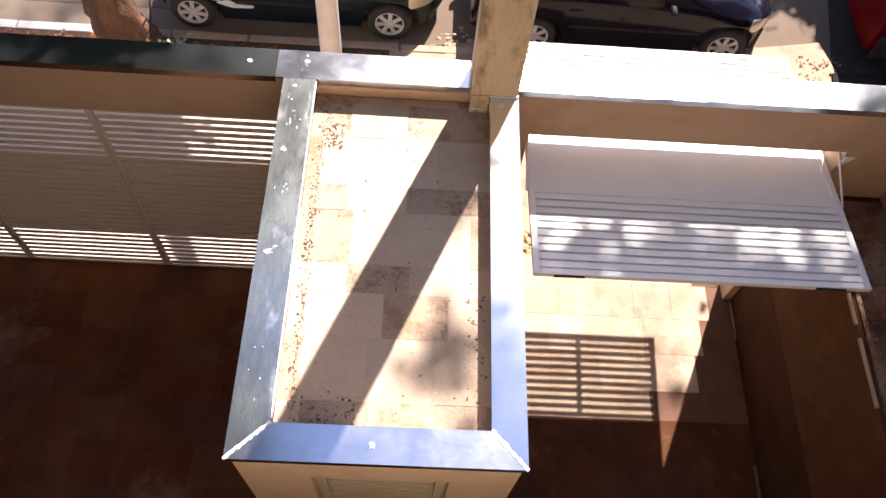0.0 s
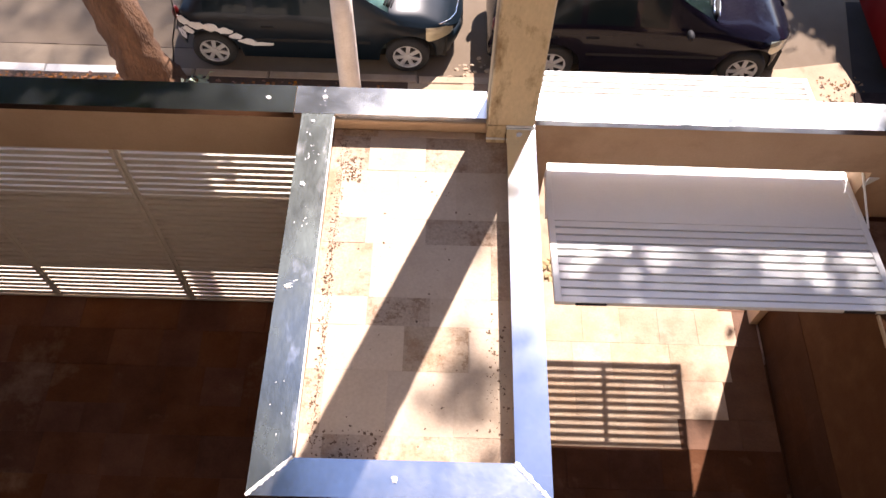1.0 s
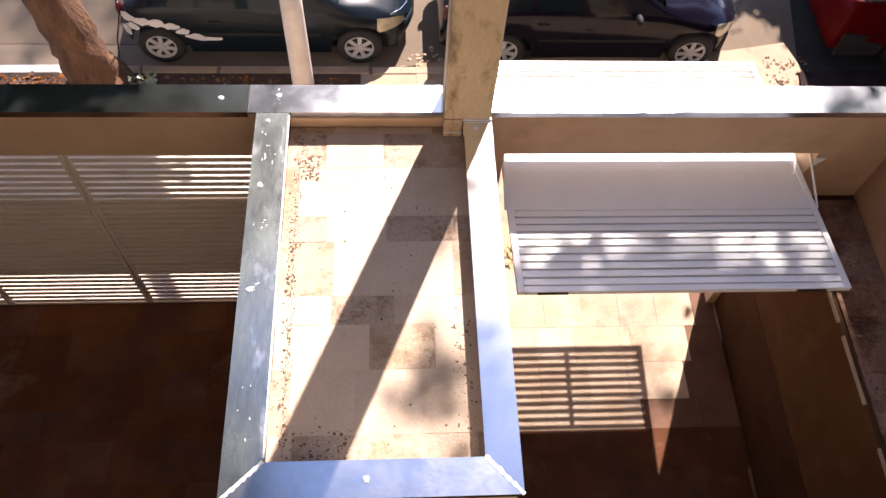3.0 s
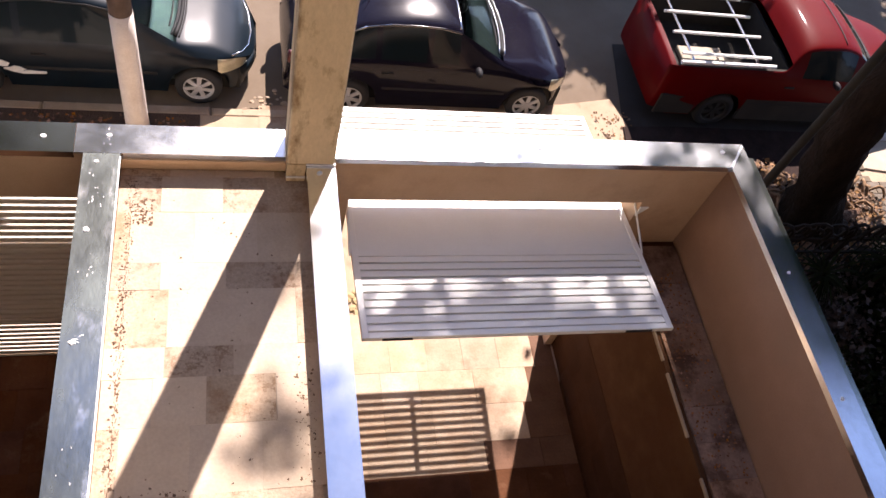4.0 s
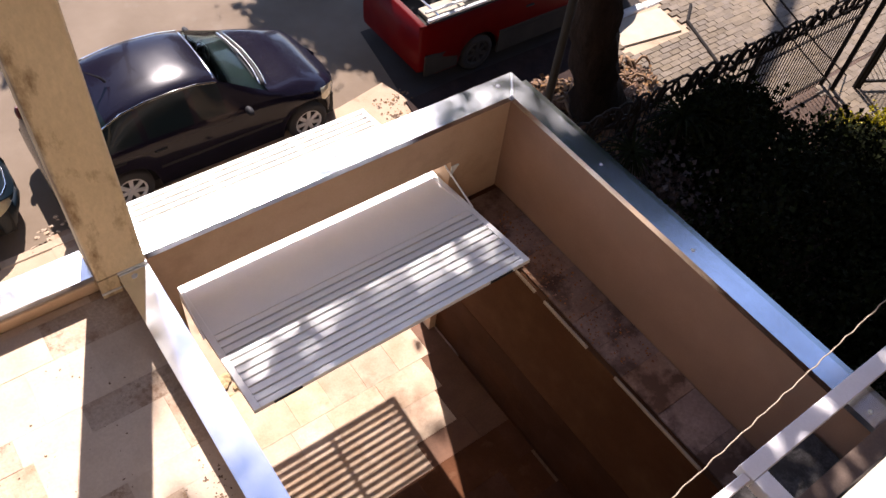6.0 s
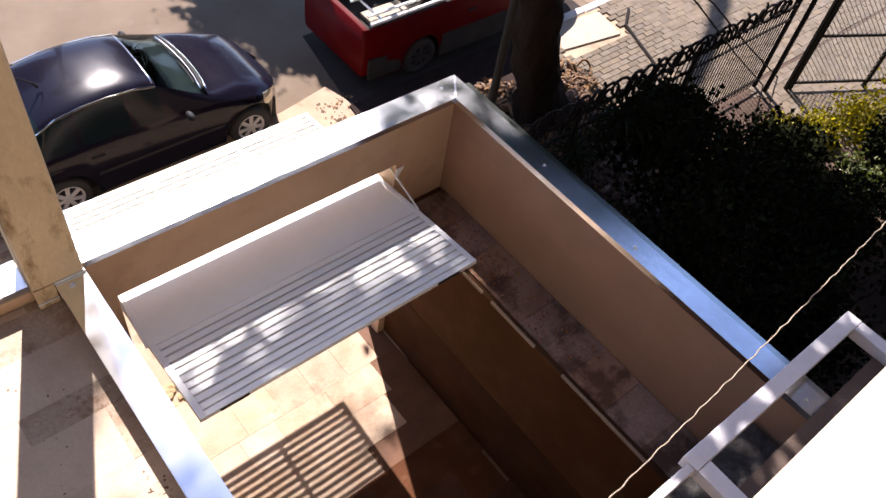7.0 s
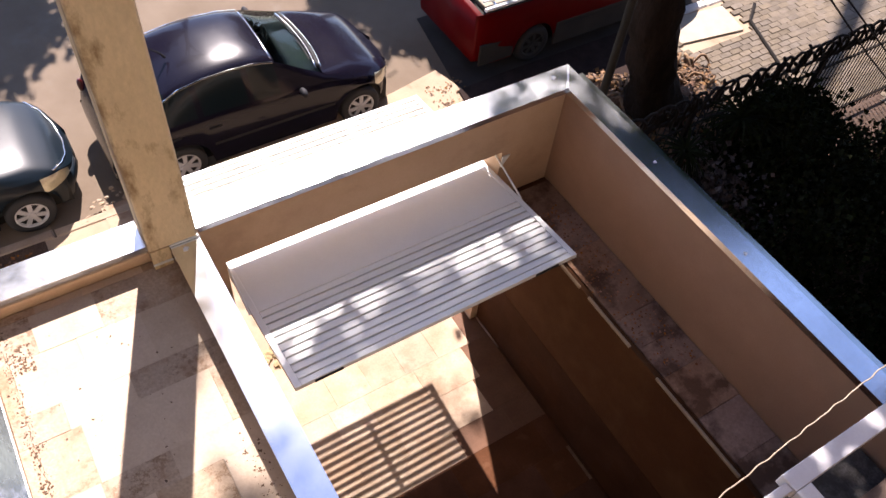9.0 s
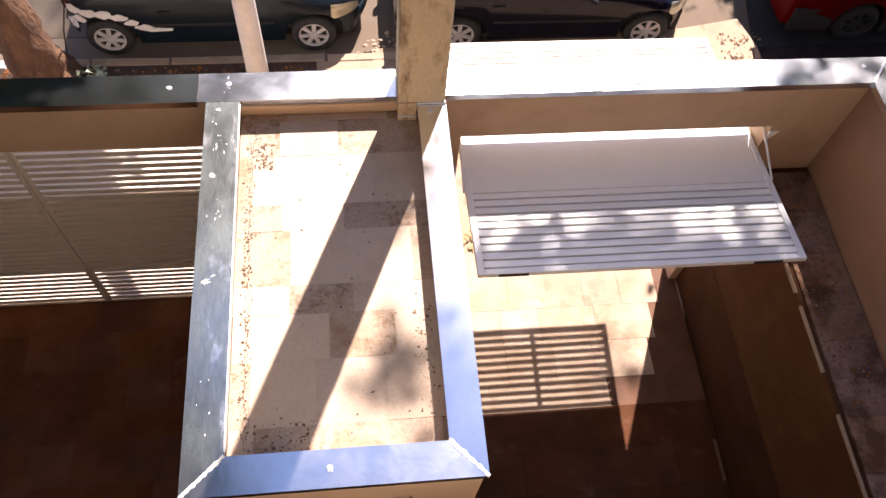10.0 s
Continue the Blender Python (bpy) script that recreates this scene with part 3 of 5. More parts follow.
part("shaft", bx(0.411, 0.739, 3.768, 4.06, H + 0.004, 10.4, bevel=0.012), COLUMN, col)
part("foot", bx(0.411, 0.539, 3.768, 3.834, ROOF_Z - 0.02, H + 0.002), COLUMN, col)
part("mortar_line", bx(0.407, 0.541, 3.758, 3.767, ROOF_Z + 0.045, ROOF_Z + 0.06), SEALANT, col, "pale mortar line round the foot")
part("mortar_line", bx(0.541, 0.743, 3.757, 3.767, H + 0.004, H + 0.018), SEALANT, col, "pale mortar line round the foot")


# ---- open up-and-over garage gate ----
GX0, GX1 = 0.920, 3.372
GA, GB = Vector((0, 2.73, 2.535)), Vector((0, 5.235, 2.22))   # inner end and street end
GL = (GB - GA).length
slope = math.atan2(GB.z - GA.z, GB.y - GA.y)
GM = Matrix.Translation(((GX0 + GX1) / 2, GA.y, GA.z)) @ Matrix.Rotation(slope, 4, "X")
HW = (GX1 - GX0) / 2
gg = thing("garage_gate", ((GX0 + GX1) / 2, (GA.y + GB.y) / 2, 2.14), "white steel up-and-over garage gate tilted open through the wall opening", "gate")


def gpart(name, x0, x1, y0, y1, z0, z1, material=WHITE, label="", bevel=0.003):
    return part(name, bx(x0, x1, y0, y1, z0, z1, bevel=bevel, m=GM), material, gg, label)


FW = 0.05
gpart("frame_rail", -HW, -HW + FW, 0, GL, -0.04, 0)
gpart("frame_rail", HW - FW, HW, 0, GL, -0.04, 0)
gpart("frame_rail", -HW + FW, HW - FW, 0, FW, -0.04, 0)
gpart("frame_rail", -HW + FW, HW - FW, GL - FW, GL, -0.04, 0)
gpart("solid_panel", -HW + FW, HW - FW, 0.76, GL - 0.80, -0.018, -0.004, bevel=0)
for k in range(10):
    y = FW + 0.012 + k * 0.0705
    gpart("slat", -HW + FW, HW - FW, y, y + 0.055, -0.024, -0.002)
for k in range(10):
    y = GL - FW - 0.028 - 0.044 - k * 0.0735
    gpart("slat", -HW + FW, HW - FW, y, y + 0.042, -0.028, -0.002)
gpart("backing_sheet", -HW + FW, HW - FW, FW, 0.76, -0.050, -0.046, bevel=0)
for x in (-0.43, 0.43):
    gpart("mullion", x - 0.022, x + 0.022, FW, 0.76, -0.08, -0.051)
    gpart("mullion", x - 0.022, x + 0.022, GL - 0.80, GL - FW, -0.06, -0.029)
for x in (-0.97, 0.93):
    gpart("rubber_stop", x - 0.11, x + 0.11, -0.008, -0.001, -0.03, -0.008, RUBBER, "black rubber stop", 0)
for sx in (-1, 1):
    x = sx * (HW + 0.012)
    bm = bmesh.new()
    tube(bm, [((GX0 + GX1) / 2 + x, 3.50, 2.42), ((GX0 + GX1) / 2 + x, 3.93, 2.56)], 0.009, 8)
    part("lift_arm", bm, WHITE, gg, "thin white lift arm")
bm = prism([(3.395, 0), (3.475, 0), (3.395, -0.12)], 0, 0.012)
bmesh.ops.transform(bm, matrix=Matrix.Translation((0, FRONT[0] - 0.004, 2.60)) @ Matrix.Rotation(radians(90), 4, "X"), verts=bm.verts)
part("wall_bracket", bm, WHITE, gg, "white triangular wall bracket")

# ---- slatted front gates, closed ----
def leaf_gate(x0, x1, knob=None):
    g = thing("front_gate", ((x0 + x1) / 2, 3.97, -0.02), "closed white steel gate with slats above and below a closed sheet", "gate", "front gates")
    y0, y1 = 3.95, 3.99
    for a, b in ((x0, x0 + 0.035), (x1 - 0.035, x1)):
        part("stile", bx(a, b, y0, y1, -0.02, LINTEL - 0.01, bevel=0.003), GATEPAINT, g)
    for a, b in ((-0.02, 0.03), (0.62, 0.66), (1.88, 1.92), (2.6, LINTEL - 0.01)):
        part("rail", bx(x0 + 0.035, x1 - 0.035, y0, y1, a, b, bevel=0.003), GATEPAINT, g)
    for lo, n in ((0.045, 7), (1.938, 8)):
        for k in range(n):
            part("slat", bx(x0 + 0.036, x1 - 0.036, y0 + 0.003, y1 - 0.003, lo + k * 0.082, lo + k * 0.082 + 0.053, bevel=0.002), GATEPAINT, g)
    part("cover_strip", bx(x0 - 0.022, x0 + 0.022, y1 + 0.001, y1 + 0.008, -0.02, LINTEL - 0.01), GATEPAINT, g)
    part("sheet", bx(x0 + 0.035, x1 - 0.035, y1 - 0.012, y1 - 0.008, 0.66, 1.88), GATEPAINT, g)
    for k in range(15):
        part("slat", bx(x0 + 0.035, x1 - 0.035, y0 + 0.002, y1 - 0.013, 0.668 + k * 0.08, 0.718 + k * 0.08, bevel=0.004), GATEPAINT, g)
    if knob:
        bm = bmesh.new()
        bmesh.ops.create_uvsphere(bm, u_segments=12, v_segments=8, radius=0.028, matrix=Matrix.Translation((knob, y0 - 0.045, 1.47)))
        tube(bm, [(knob, y0, 1.47), (knob, y0 - 0.04, 1.47)], 0.012, 8)
        part("knob", bm, CHROME, g, "round metal knob", True)


leaf_gate(-2.465, -0.885, knob=-1.12)
leaf_gate(-3.855, -2.475)
leaf_gate(-5.245, -3.865)
leaf_gate(-6.595, -5.255)


# ---- cars ----
def car(name, at, label, paint, length, half, sil, belt, roof_half, axles, wheel_r, side_windows, screens, screen_glass=None, bed=None, lamp=(9, 9), rim=None):
    """A car body lofted along its length (x from rear to front), with glass, lamps, mirrors and wheels.
    sil: (x, top height); half: (x, half width); roof_half: (x, half width at the roof rail)."""
    gx, gy, gz = at
    root = thing(name, at, label, "car", "parked cars")
    xs = sorted(set(np.round(np.concatenate([np.linspace(0, length, 110), [0.03, length - 0.03], *[[a, b] for a, b in side_windows + screens]]), 3)))
    even = np.linspace(0, length, 241)

    def curve(points, passes):
        v = np.interp(even, *zip(*points))
        for _ in range(passes):
            v[1:-1] = 0.25 * v[:-2] + 0.5 * v[1:-1] + 0.25 * v[2:]
        return np.interp(xs, even, v)

    top = curve(sil, 34)
    hw, rh = curve(half, 20), curve(roof_half, 20)
    bl = np.minimum(curve(belt, 20), top - 0.035)
    rows, skin = [], []
    for x, t, w, r, b in zip(xs, top, hw, rh, bl):
        zb = 0.20 if 0.15 < x < length - 0.15 else 0.28
        for ax in axles:
            if abs(x - ax) < wheel_r + 0.065:
                zb = max(zb, wheel_r + math.sqrt((wheel_r + 0.065) ** 2 - (x - ax) ** 2))
        crown = float(np.interp(t - b, (0.05, 0.45), (0.03, 0.065)))
        rail = max(b + 0.008, t - crown)
        r = r if t - b > 0.12 else min(w * 0.93, r + (w * 0.93 - r) * (0.12 - (t - b)) / 0.085 if t - b > 0.035 else w * 0.93)
        ring = [(w * 0.95, zb), (w * 0.99, max(zb + 0.012, 0.36)), (w, max(zb + 0.024, 0.52)), (w * 0.985, max(zb + 0.03, b - 0.09)), (w * 0.96, max(zb + 0.036, b))]
        for f in (0.06, 0.5, 0.94, 1.0):
            bulge = 0.02 * math.sin(math.pi * f)
            ring.append((w * 0.955 + (r - w * 0.955) * f + bulge, b + (rail - b) * f))
        ring += [(r * u, rail + (t - rail) * (1 - u ** 3) ** 0.7) for u in (0.96, 0.9, 0.8, 0.6, 0.4, 0.2, 0)]
        rows.append(ring)
        skin.append((r, rail))
    bms = {k: bmesh.new() for k in ("body", "side_window", "side_window_far", "windscreen", "rear_window", "headlight", "headlight_far")}
    J = len(rows[0])
    for side in (1, -1):
        grids = {k: {} for k in bms}

        def vert(k, i, j):
            key = (i, j)
            if key not in grids[k]:
                y, z = rows[i][j]
                grids[k][key] = bms[k].verts.new((gx + xs[i], gy - side * y, gz + z))
            return grids[k][key]

        for i in range(len(xs) - 1):
            xm = (xs[i] + xs[i + 1]) / 2
            for j in range(J - 1):
                k = "body"
                if 5 <= j <= 6 and any(a <= xm <= b for a, b in side_windows):
                    k = "side_window" if side == 1 else "side_window_far"
                elif j >= 8 and screens and screens[0][0] <= xm <= screens[0][1]:
                    k = "windscreen"
                elif j >= 8 and len(screens) > 1 and screens[1][0] <= xm <= screens[1][1]:
                    k = "rear_window"
                if 2 <= j <= 4 and lamp[0] <= xm <= lamp[1]:
                    k = "headlight" if side == 1 else "headlight_far"
                if bed and j >= 8 and bed[0] < xm < bed[1]:
                    continue
                bms[k].faces.new((vert(k, i, j), vert(k, i + 1, j), vert(k, i + 1, j + 1), vert(k, i, j + 1)))
        for i in (0, len(xs) - 1):
            ring = [vert("body", i, j) for j in range(J)]
            base = bms["body"].verts.new((gx + xs[i], gy, gz + rows[i][0][1]))
            bms["body"].faces.new(ring + [base])
    for k, b in bms.items():
        bmesh.ops.remove_doubles(b, verts=b.verts, dist=0.001)
    body = part("body", bms["body"], paint, root, "", True)
    for k in ("side_window", "side_window_far", "windscreen", "rear_window"):
        if bms[k].faces:
            part(k.replace("_far", ""), bms[k], screen_glass if (k == "windscreen" and screen_glass) else CARGLASS, root, "dark tinted glass" if k != "windscreen" else "greenish windscreen glass", True)
        else:
            bms[k].free()
    for k in ("headlight", "headlight_far"):
        part("headlight", bms[k], LAMPGLASS, root, "yellowed clear headlight", True)
    # dark underbody
    part("underbody", bx(gx + 0.2, gx + length - 0.2, gy - half[2][1] + 0.17, gy + half[2][1] - 0.17, gz + 0.17, gz + 0.5), TRIM, root, "dark underbody")
    # wheels
    for ax in axles:
        for side in (1, -1):
            cy = gy - side * (half[2][1] - 0.015)
            m = Matrix.Translation((gx + ax, cy, gz + wheel_r)) @ Matrix.Rotation(0 if side == 1 else math.pi, 4, "Z")
            R = wheel_r
            bm = bmesh.new()
            lathe(bm, [(0.03, 0.03), (R * 0.62, 0.03), (R * 0.62, 0.17), (0.03, 0.17)], m, 16)
            wheel = part("wheel", bm, TRIM, root)
            bm = bmesh.new()
            lathe(bm, [(R * 0.64, 0.16), (R * 0.97, 0.16), (R, 0.13), (R, 0.04), (R * 0.96, 0.01), (R * 0.82, -0.004), (R * 0.66, 0.004), (R * 0.64, 0.02)], m, 28)
            part("tyre", bm, RUBBER, wheel, "black rubber tyre", True)
            bm = bmesh.new()
            lathe(bm, [(R * 0.66, 0.03), (R * 0.66, 0.0), (R * 0.6, 0.004), (R * 0.57, 0.03)], m, 28)
            lathe(bm, [(0.001, -0.004), (0.045, -0.004), (0.055, 0.02), (0.04, 0.03)], m, 14)
            for s in range(7):
                q = m @ Matrix.Rotation(s * math.pi * 2 / 7 + 0.3, 4, "Y")
                vs = [q @ Vector(p) for p in ((0.03, 0.006, 0.024), (R * 0.6, 0.012, 0.028), (R * 0.6, 0.012, -0.028), (0.03, 0.006, -0.024),
                                              (0.03, 0.026, 0.02), (R * 0.6, 0.03, 0.024), (R * 0.6, 0.03, -0.024), (0.03, 0.026, -0.02))]
                vs = [bm.verts.new(v) for v in vs]
                for f in ((0, 1, 2, 3), (7, 6, 5, 4), (0, 4, 5, 1), (1, 5, 6, 2), (2, 6, 7, 3), (3, 7, 4, 0)):
                    bm.faces.new([vs[i] for i in f])
            part("rim", bm, rim or ALLOY, wheel, "dark steel spoked rim" if rim else "silver seven-spoke alloy rim")

    def above(x, y, lift=0.0):
        """The point over x along and y across, lifted off the body's upper skin."""
        r, rail, t = (float(np.interp(x, xs, v)) for v in ([s[0] for s in skin], [s[1] for s in skin], top))
        u = min(1.0, abs(y) / r)
        return (gx + x, gy + y, gz + rail + (t - rail) * (1 - u ** 3) ** 0.7 + lift)

    return root, (xs, top, hw, rh, bl, above)


def blob(bm, c, r, m=None):
    """A rounded lump with half sizes r at c."""
    bmesh.ops.create_uvsphere(bm, u_segments=16, v_segments=10, radius=1, matrix=Matrix.Translation(c) @ Matrix.Diagonal((*r, 1)) @ (m or Matrix()))


def rounded(bm, x0, x1, y0, y1, z0, z1, b):
    vs = box(bm, x0, x1, y0, y1, z0, z1)
    bmesh.ops.bevel(bm, geom=list({e for v in vs for e in v.link_edges}), offset=b, segments=3, affect="EDGES", profile=0.5)


def cabin(root, gx, gy, gz, x0, x1, w, zs, cloth):
    """Dashboard, seats and wheel behind the windscreen."""
    bm = bmesh.new()
    rounded(bm, gx + x1 - 0.42, gx + x1 - 0.05, gy - w, gy + w, gz + 0.5, gz + zs, 0.06)
    part("dashboard", bm, DASH if cloth is CABIN else cloth, root, "pale teal-grey dashboard" if cloth is CABIN else "dark dashboard")
    bm = bmesh.new()
    at = Matrix.Translation((gx + x1 - 0.50, gy + 0.33, gz + zs + 0.02)) @ Matrix.Rotation(radians(-62), 4, "Y")
    tube(bm, [at @ Vector((0.17 * math.cos(k * math.pi / 10), 0.17 * math.sin(k * math.pi / 10), 0)) for k in range(21)], 0.016, 6)
    for a in (0.3, 2.4, 4.5):
        tube(bm, [at @ Vector((0, 0, -0.02)), at @ Vector((0.165 * math.cos(a), 0.165 * math.sin(a), 0))], 0.018, 6)
    part("steering_wheel", bm, TRIM, root, "black steering wheel", True)
    for sy in (-0.33, 0.33):
        bm = bmesh.new()
        rounded(bm, gx + x0, gx + x0 + 0.16, gy + sy - 0.22, gy + sy + 0.22, gz + 0.4, gz + 1.0, 0.06)
        rounded(bm, gx + x0 + 0.02, gx + x0 + 0.12, gy + sy - 0.12, gy + sy + 0.12, gz + 1.0, gz + 1.17, 0.04)
        rounded(bm, gx + x0 + 0.16, gx + x0 + 0.6, gy + sy - 0.22, gy + sy + 0.22, gz + 0.35, gz + 0.5, 0.05)
        part("car_seat", bm, cloth, root, "grey fabric seat")
    bm = bmesh.new()
    box(bm, gx + 0.4, gx + x1 - 0.1, gy - w, gy + w, gz + 0.3, gz + 0.36)
    part("cabin_floor", bm, cloth, root, "grey cabin floor")


GZ = -0.163
# small blue-black hatchback with white side decals
HX, HY = -3.27, 8.22
hatch, hs = car("hatchback_car", (HX, HY, GZ), "dark blue small hatchback with white leaf decals at the kerb", TEALP, 3.60,
                [(0, 0.60), (0.08, 0.70), (0.3, 0.80), (0.6, 0.815), (2.85, 0.81), (3.15, 0.765), (3.35, 0.67), (3.48, 0.54), (3.56, 0.36), (3.60, 0.18)],
                [(0, 0.52), (0.05, 0.72), (0.12, 0.88), (0.42, 1.22), (0.7, 1.33), (1.2, 1.375), (1.7, 1.36), (2.08, 1.27), (2.72, 0.92), (3.1, 0.84), (3.4, 0.70), (3.53, 0.56), (3.60, 0.46)],
                [(0, 0.84), (0.5, 0.90), (2.0, 0.86), (2.6, 0.83), (3.58, 0.62)],
                [(0, 0.6), (0.3, 0.58), (1.0, 0.56), (2.08, 0.55), (2.72, 0.70), (3.58, 0.5)], (0.46, 2.905), 0.28,
                [(0.45, 0.98), (1.06, 2.05)], [(2.12, 2.68), (0.12, 0.42)], SCREEN, lamp=(3.14, 3.47))
cabin(hatch, HX, HY, GZ, 1.35, 2.75, 0.66, 0.83, CABIN)
# mid-size navy car
SX, SY = 0.645, 8.17
sedan, ss = car("sedan_car", (SX, SY, GZ), "dark navy car with a glaring sunlit roof, parked outside the gate", NAVY, 3.90,
                [(0, 0.66), (0.08, 0.74), (0.35, 0.82), (0.7, 0.83), (3.05, 0.83), (3.4, 0.795), (3.6, 0.71), (3.75, 0.57), (3.85, 0.38), (3.90, 0.2)],
                [(0, 0.52), (0.05, 0.80), (0.14, 0.96), (0.34, 1.0), (0.82, 1.30), (1.0, 1.355), (1.2, 1.39), (1.45, 1.408), (1.7, 1.408), (1.9, 1.392), (2.05, 1.365), (2.16, 1.33), (2.78, 0.99), (3.25, 0.90), (3.6, 0.76), (3.8, 0.60), (3.90, 0.48)],
                [(0, 0.88), (0.6, 0.95), (2.2, 0.92), (2.8, 0.89), (3.88, 0.62)],
                [(0, 0.62), (0.5, 0.60), (0.9, 0.57), (2.12, 0.56), (2.78, 0.72), (3.88, 0.5)], (0.80, 3.235), 0.29,
                [(0.62, 1.08), (1.15, 1.72), (1.79, 2.14)], [(2.16, 2.74), (0.36, 0.78)], SCREEN, lamp=(3.48, 3.79))
cabin(sedan, SX, SY, GZ, 1.5, 2.80, 0.66, 0.90, CABINDARK)
# red pickup with a tube rack over its bed
PX, PY = 5.74, 8.22
pick, ps = car("pickup_truck", (PX, PY, GZ), "red pickup truck with a tube rack over its open bed", RED, 4.60,
               [(0, 0.74), (0.05, 0.78), (0.3, 0.82), (1.0, 0.83), (3.7, 0.83), (4.2, 0.78), (4.44, 0.66), (4.56, 0.5), (4.60, 0.42)],
               [(0, 1.08), (0.06, 1.11), (1.88, 1.13), (1.90, 1.36), (2.16, 1.47), (2.64, 1.49), (2.90, 1.42), (3.46, 1.06), (4.05, 0.97), (4.42, 0.84), (4.56, 0.62), (4.60, 0.5)],
               [(0, 1.06), (1.80, 1.06), (2.08, 0.98), (3.36, 0.95), (4.60, 0.66)],
               [(0, 0.76), (1.80, 0.76), (1.95, 0.62), (2.84, 0.58), (3.46, 0.74), (4.60, 0.5)], (1.04, 3.9), 0.30,
               [(2.08, 2.90)], [(2.96, 3.42)], None, bed=(0.10, 1.86), lamp=(4.2, 4.5), rim=DARKRIM)
# bed lining
for a in ((PX + 0.08, PX + 1.88, PY - 0.70, PY + 0.70, GZ + 0.58, GZ + 0.62), (PX + 0.06, PX + 0.10, PY - 0.72, PY + 0.72, GZ + 0.60, GZ + 1.07),
          (PX + 1.84, PX + 1.88, PY - 0.70, PY + 0.70, GZ + 0.60, GZ + 1.08), (PX + 0.1, PX + 1.84, PY - 0.74, PY - 0.70, GZ + 0.6, GZ + 1.075),
          (PX + 0.1, PX + 1.84, PY + 0.70, PY + 0.74, GZ + 0.6, GZ + 1.075)):
    part("bed_panel", bx(*a), DARKVOID, pick, "dark load bed lining")
for y in (-0.735, 0.735):
    bm = bmesh.new()
    tube(bm, [(PX + 0.12, PY + y, GZ + 1.135), (PX + 1.58, PY + y, GZ + 1.145)], 0.028, 8)
    part("bed_rail", bm, WHITE, pick, "pale tube rail")
for k, x in enumerate((0.3, 1.3)):
    bm = bmesh.new()
    tube(bm, [(PX + x, PY - 0.73, GZ + 1.14), (PX + x, PY - 0.66, GZ + 1.165), (PX + x, PY + 0.66, GZ + 1.165), (PX + x, PY + 0.73, GZ + 1.14)], 0.018, 8)
    part("rack_bar", bm, CHROME, pick, "pale tube cross bar")
for y in (-0.62, -0.2, 0.22, 0.6):
    bm = bmesh.new()
    tube(bm, [(PX + 0.15, PY + y, GZ + 1.19), (PX + 1.52, PY + y, GZ + 1.19)], 0.022, 8)
    part("rack_bar", bm, WHITE, pick, "pale tube long bar")
bm = bx(PX + 0.55, PX + 1.25, PY - 0.45, PY + 0.1, GZ + 0.62, GZ + 0.70, bevel=0.01)
# Black strips over the lower flanks stand in for shade under the body.
for side in (-1, 1):
    part("side_skirt", bx(PX + 1.40, PX + 3.54, PY + side * 0.815 - 0.02, PY + side * 0.815 + 0.02, GZ + 0.19, GZ + 0.60, bevel=0.012), DARKVOID, pick, "black strip for the shaded lower flank")
    part("side_skirt", bx(PX + 0.06, PX + 0.66, PY + side * 0.80 - 0.02, PY + side * 0.80 + 0.02, GZ + 0.24, GZ + 0.60, bevel=0.012), DARKVOID, pick, "black strip for the shaded lower flank")
tagged(solo("cardboard_sheet", bm, SLAB, "pale board lying in the pickup's bed", "board"))


def tail_lights(root, gx, gy, gz, w):
    for side in (-1, 1):
        bm = bmesh.new()
        blob(bm, (gx + 0.07, gy + side * (w - 0.01), gz + 0.78), (0.04, 0.06, 0.10))
        part("tail_light", bm, TAILLAMP, root, "red tail light", True)


tail_lights(hatch, HX, HY, GZ, 0.655)
tail_lights(sedan, SX, SY, GZ, 0.63)
tail_lights(pick, PX, PY, GZ, 0.62)


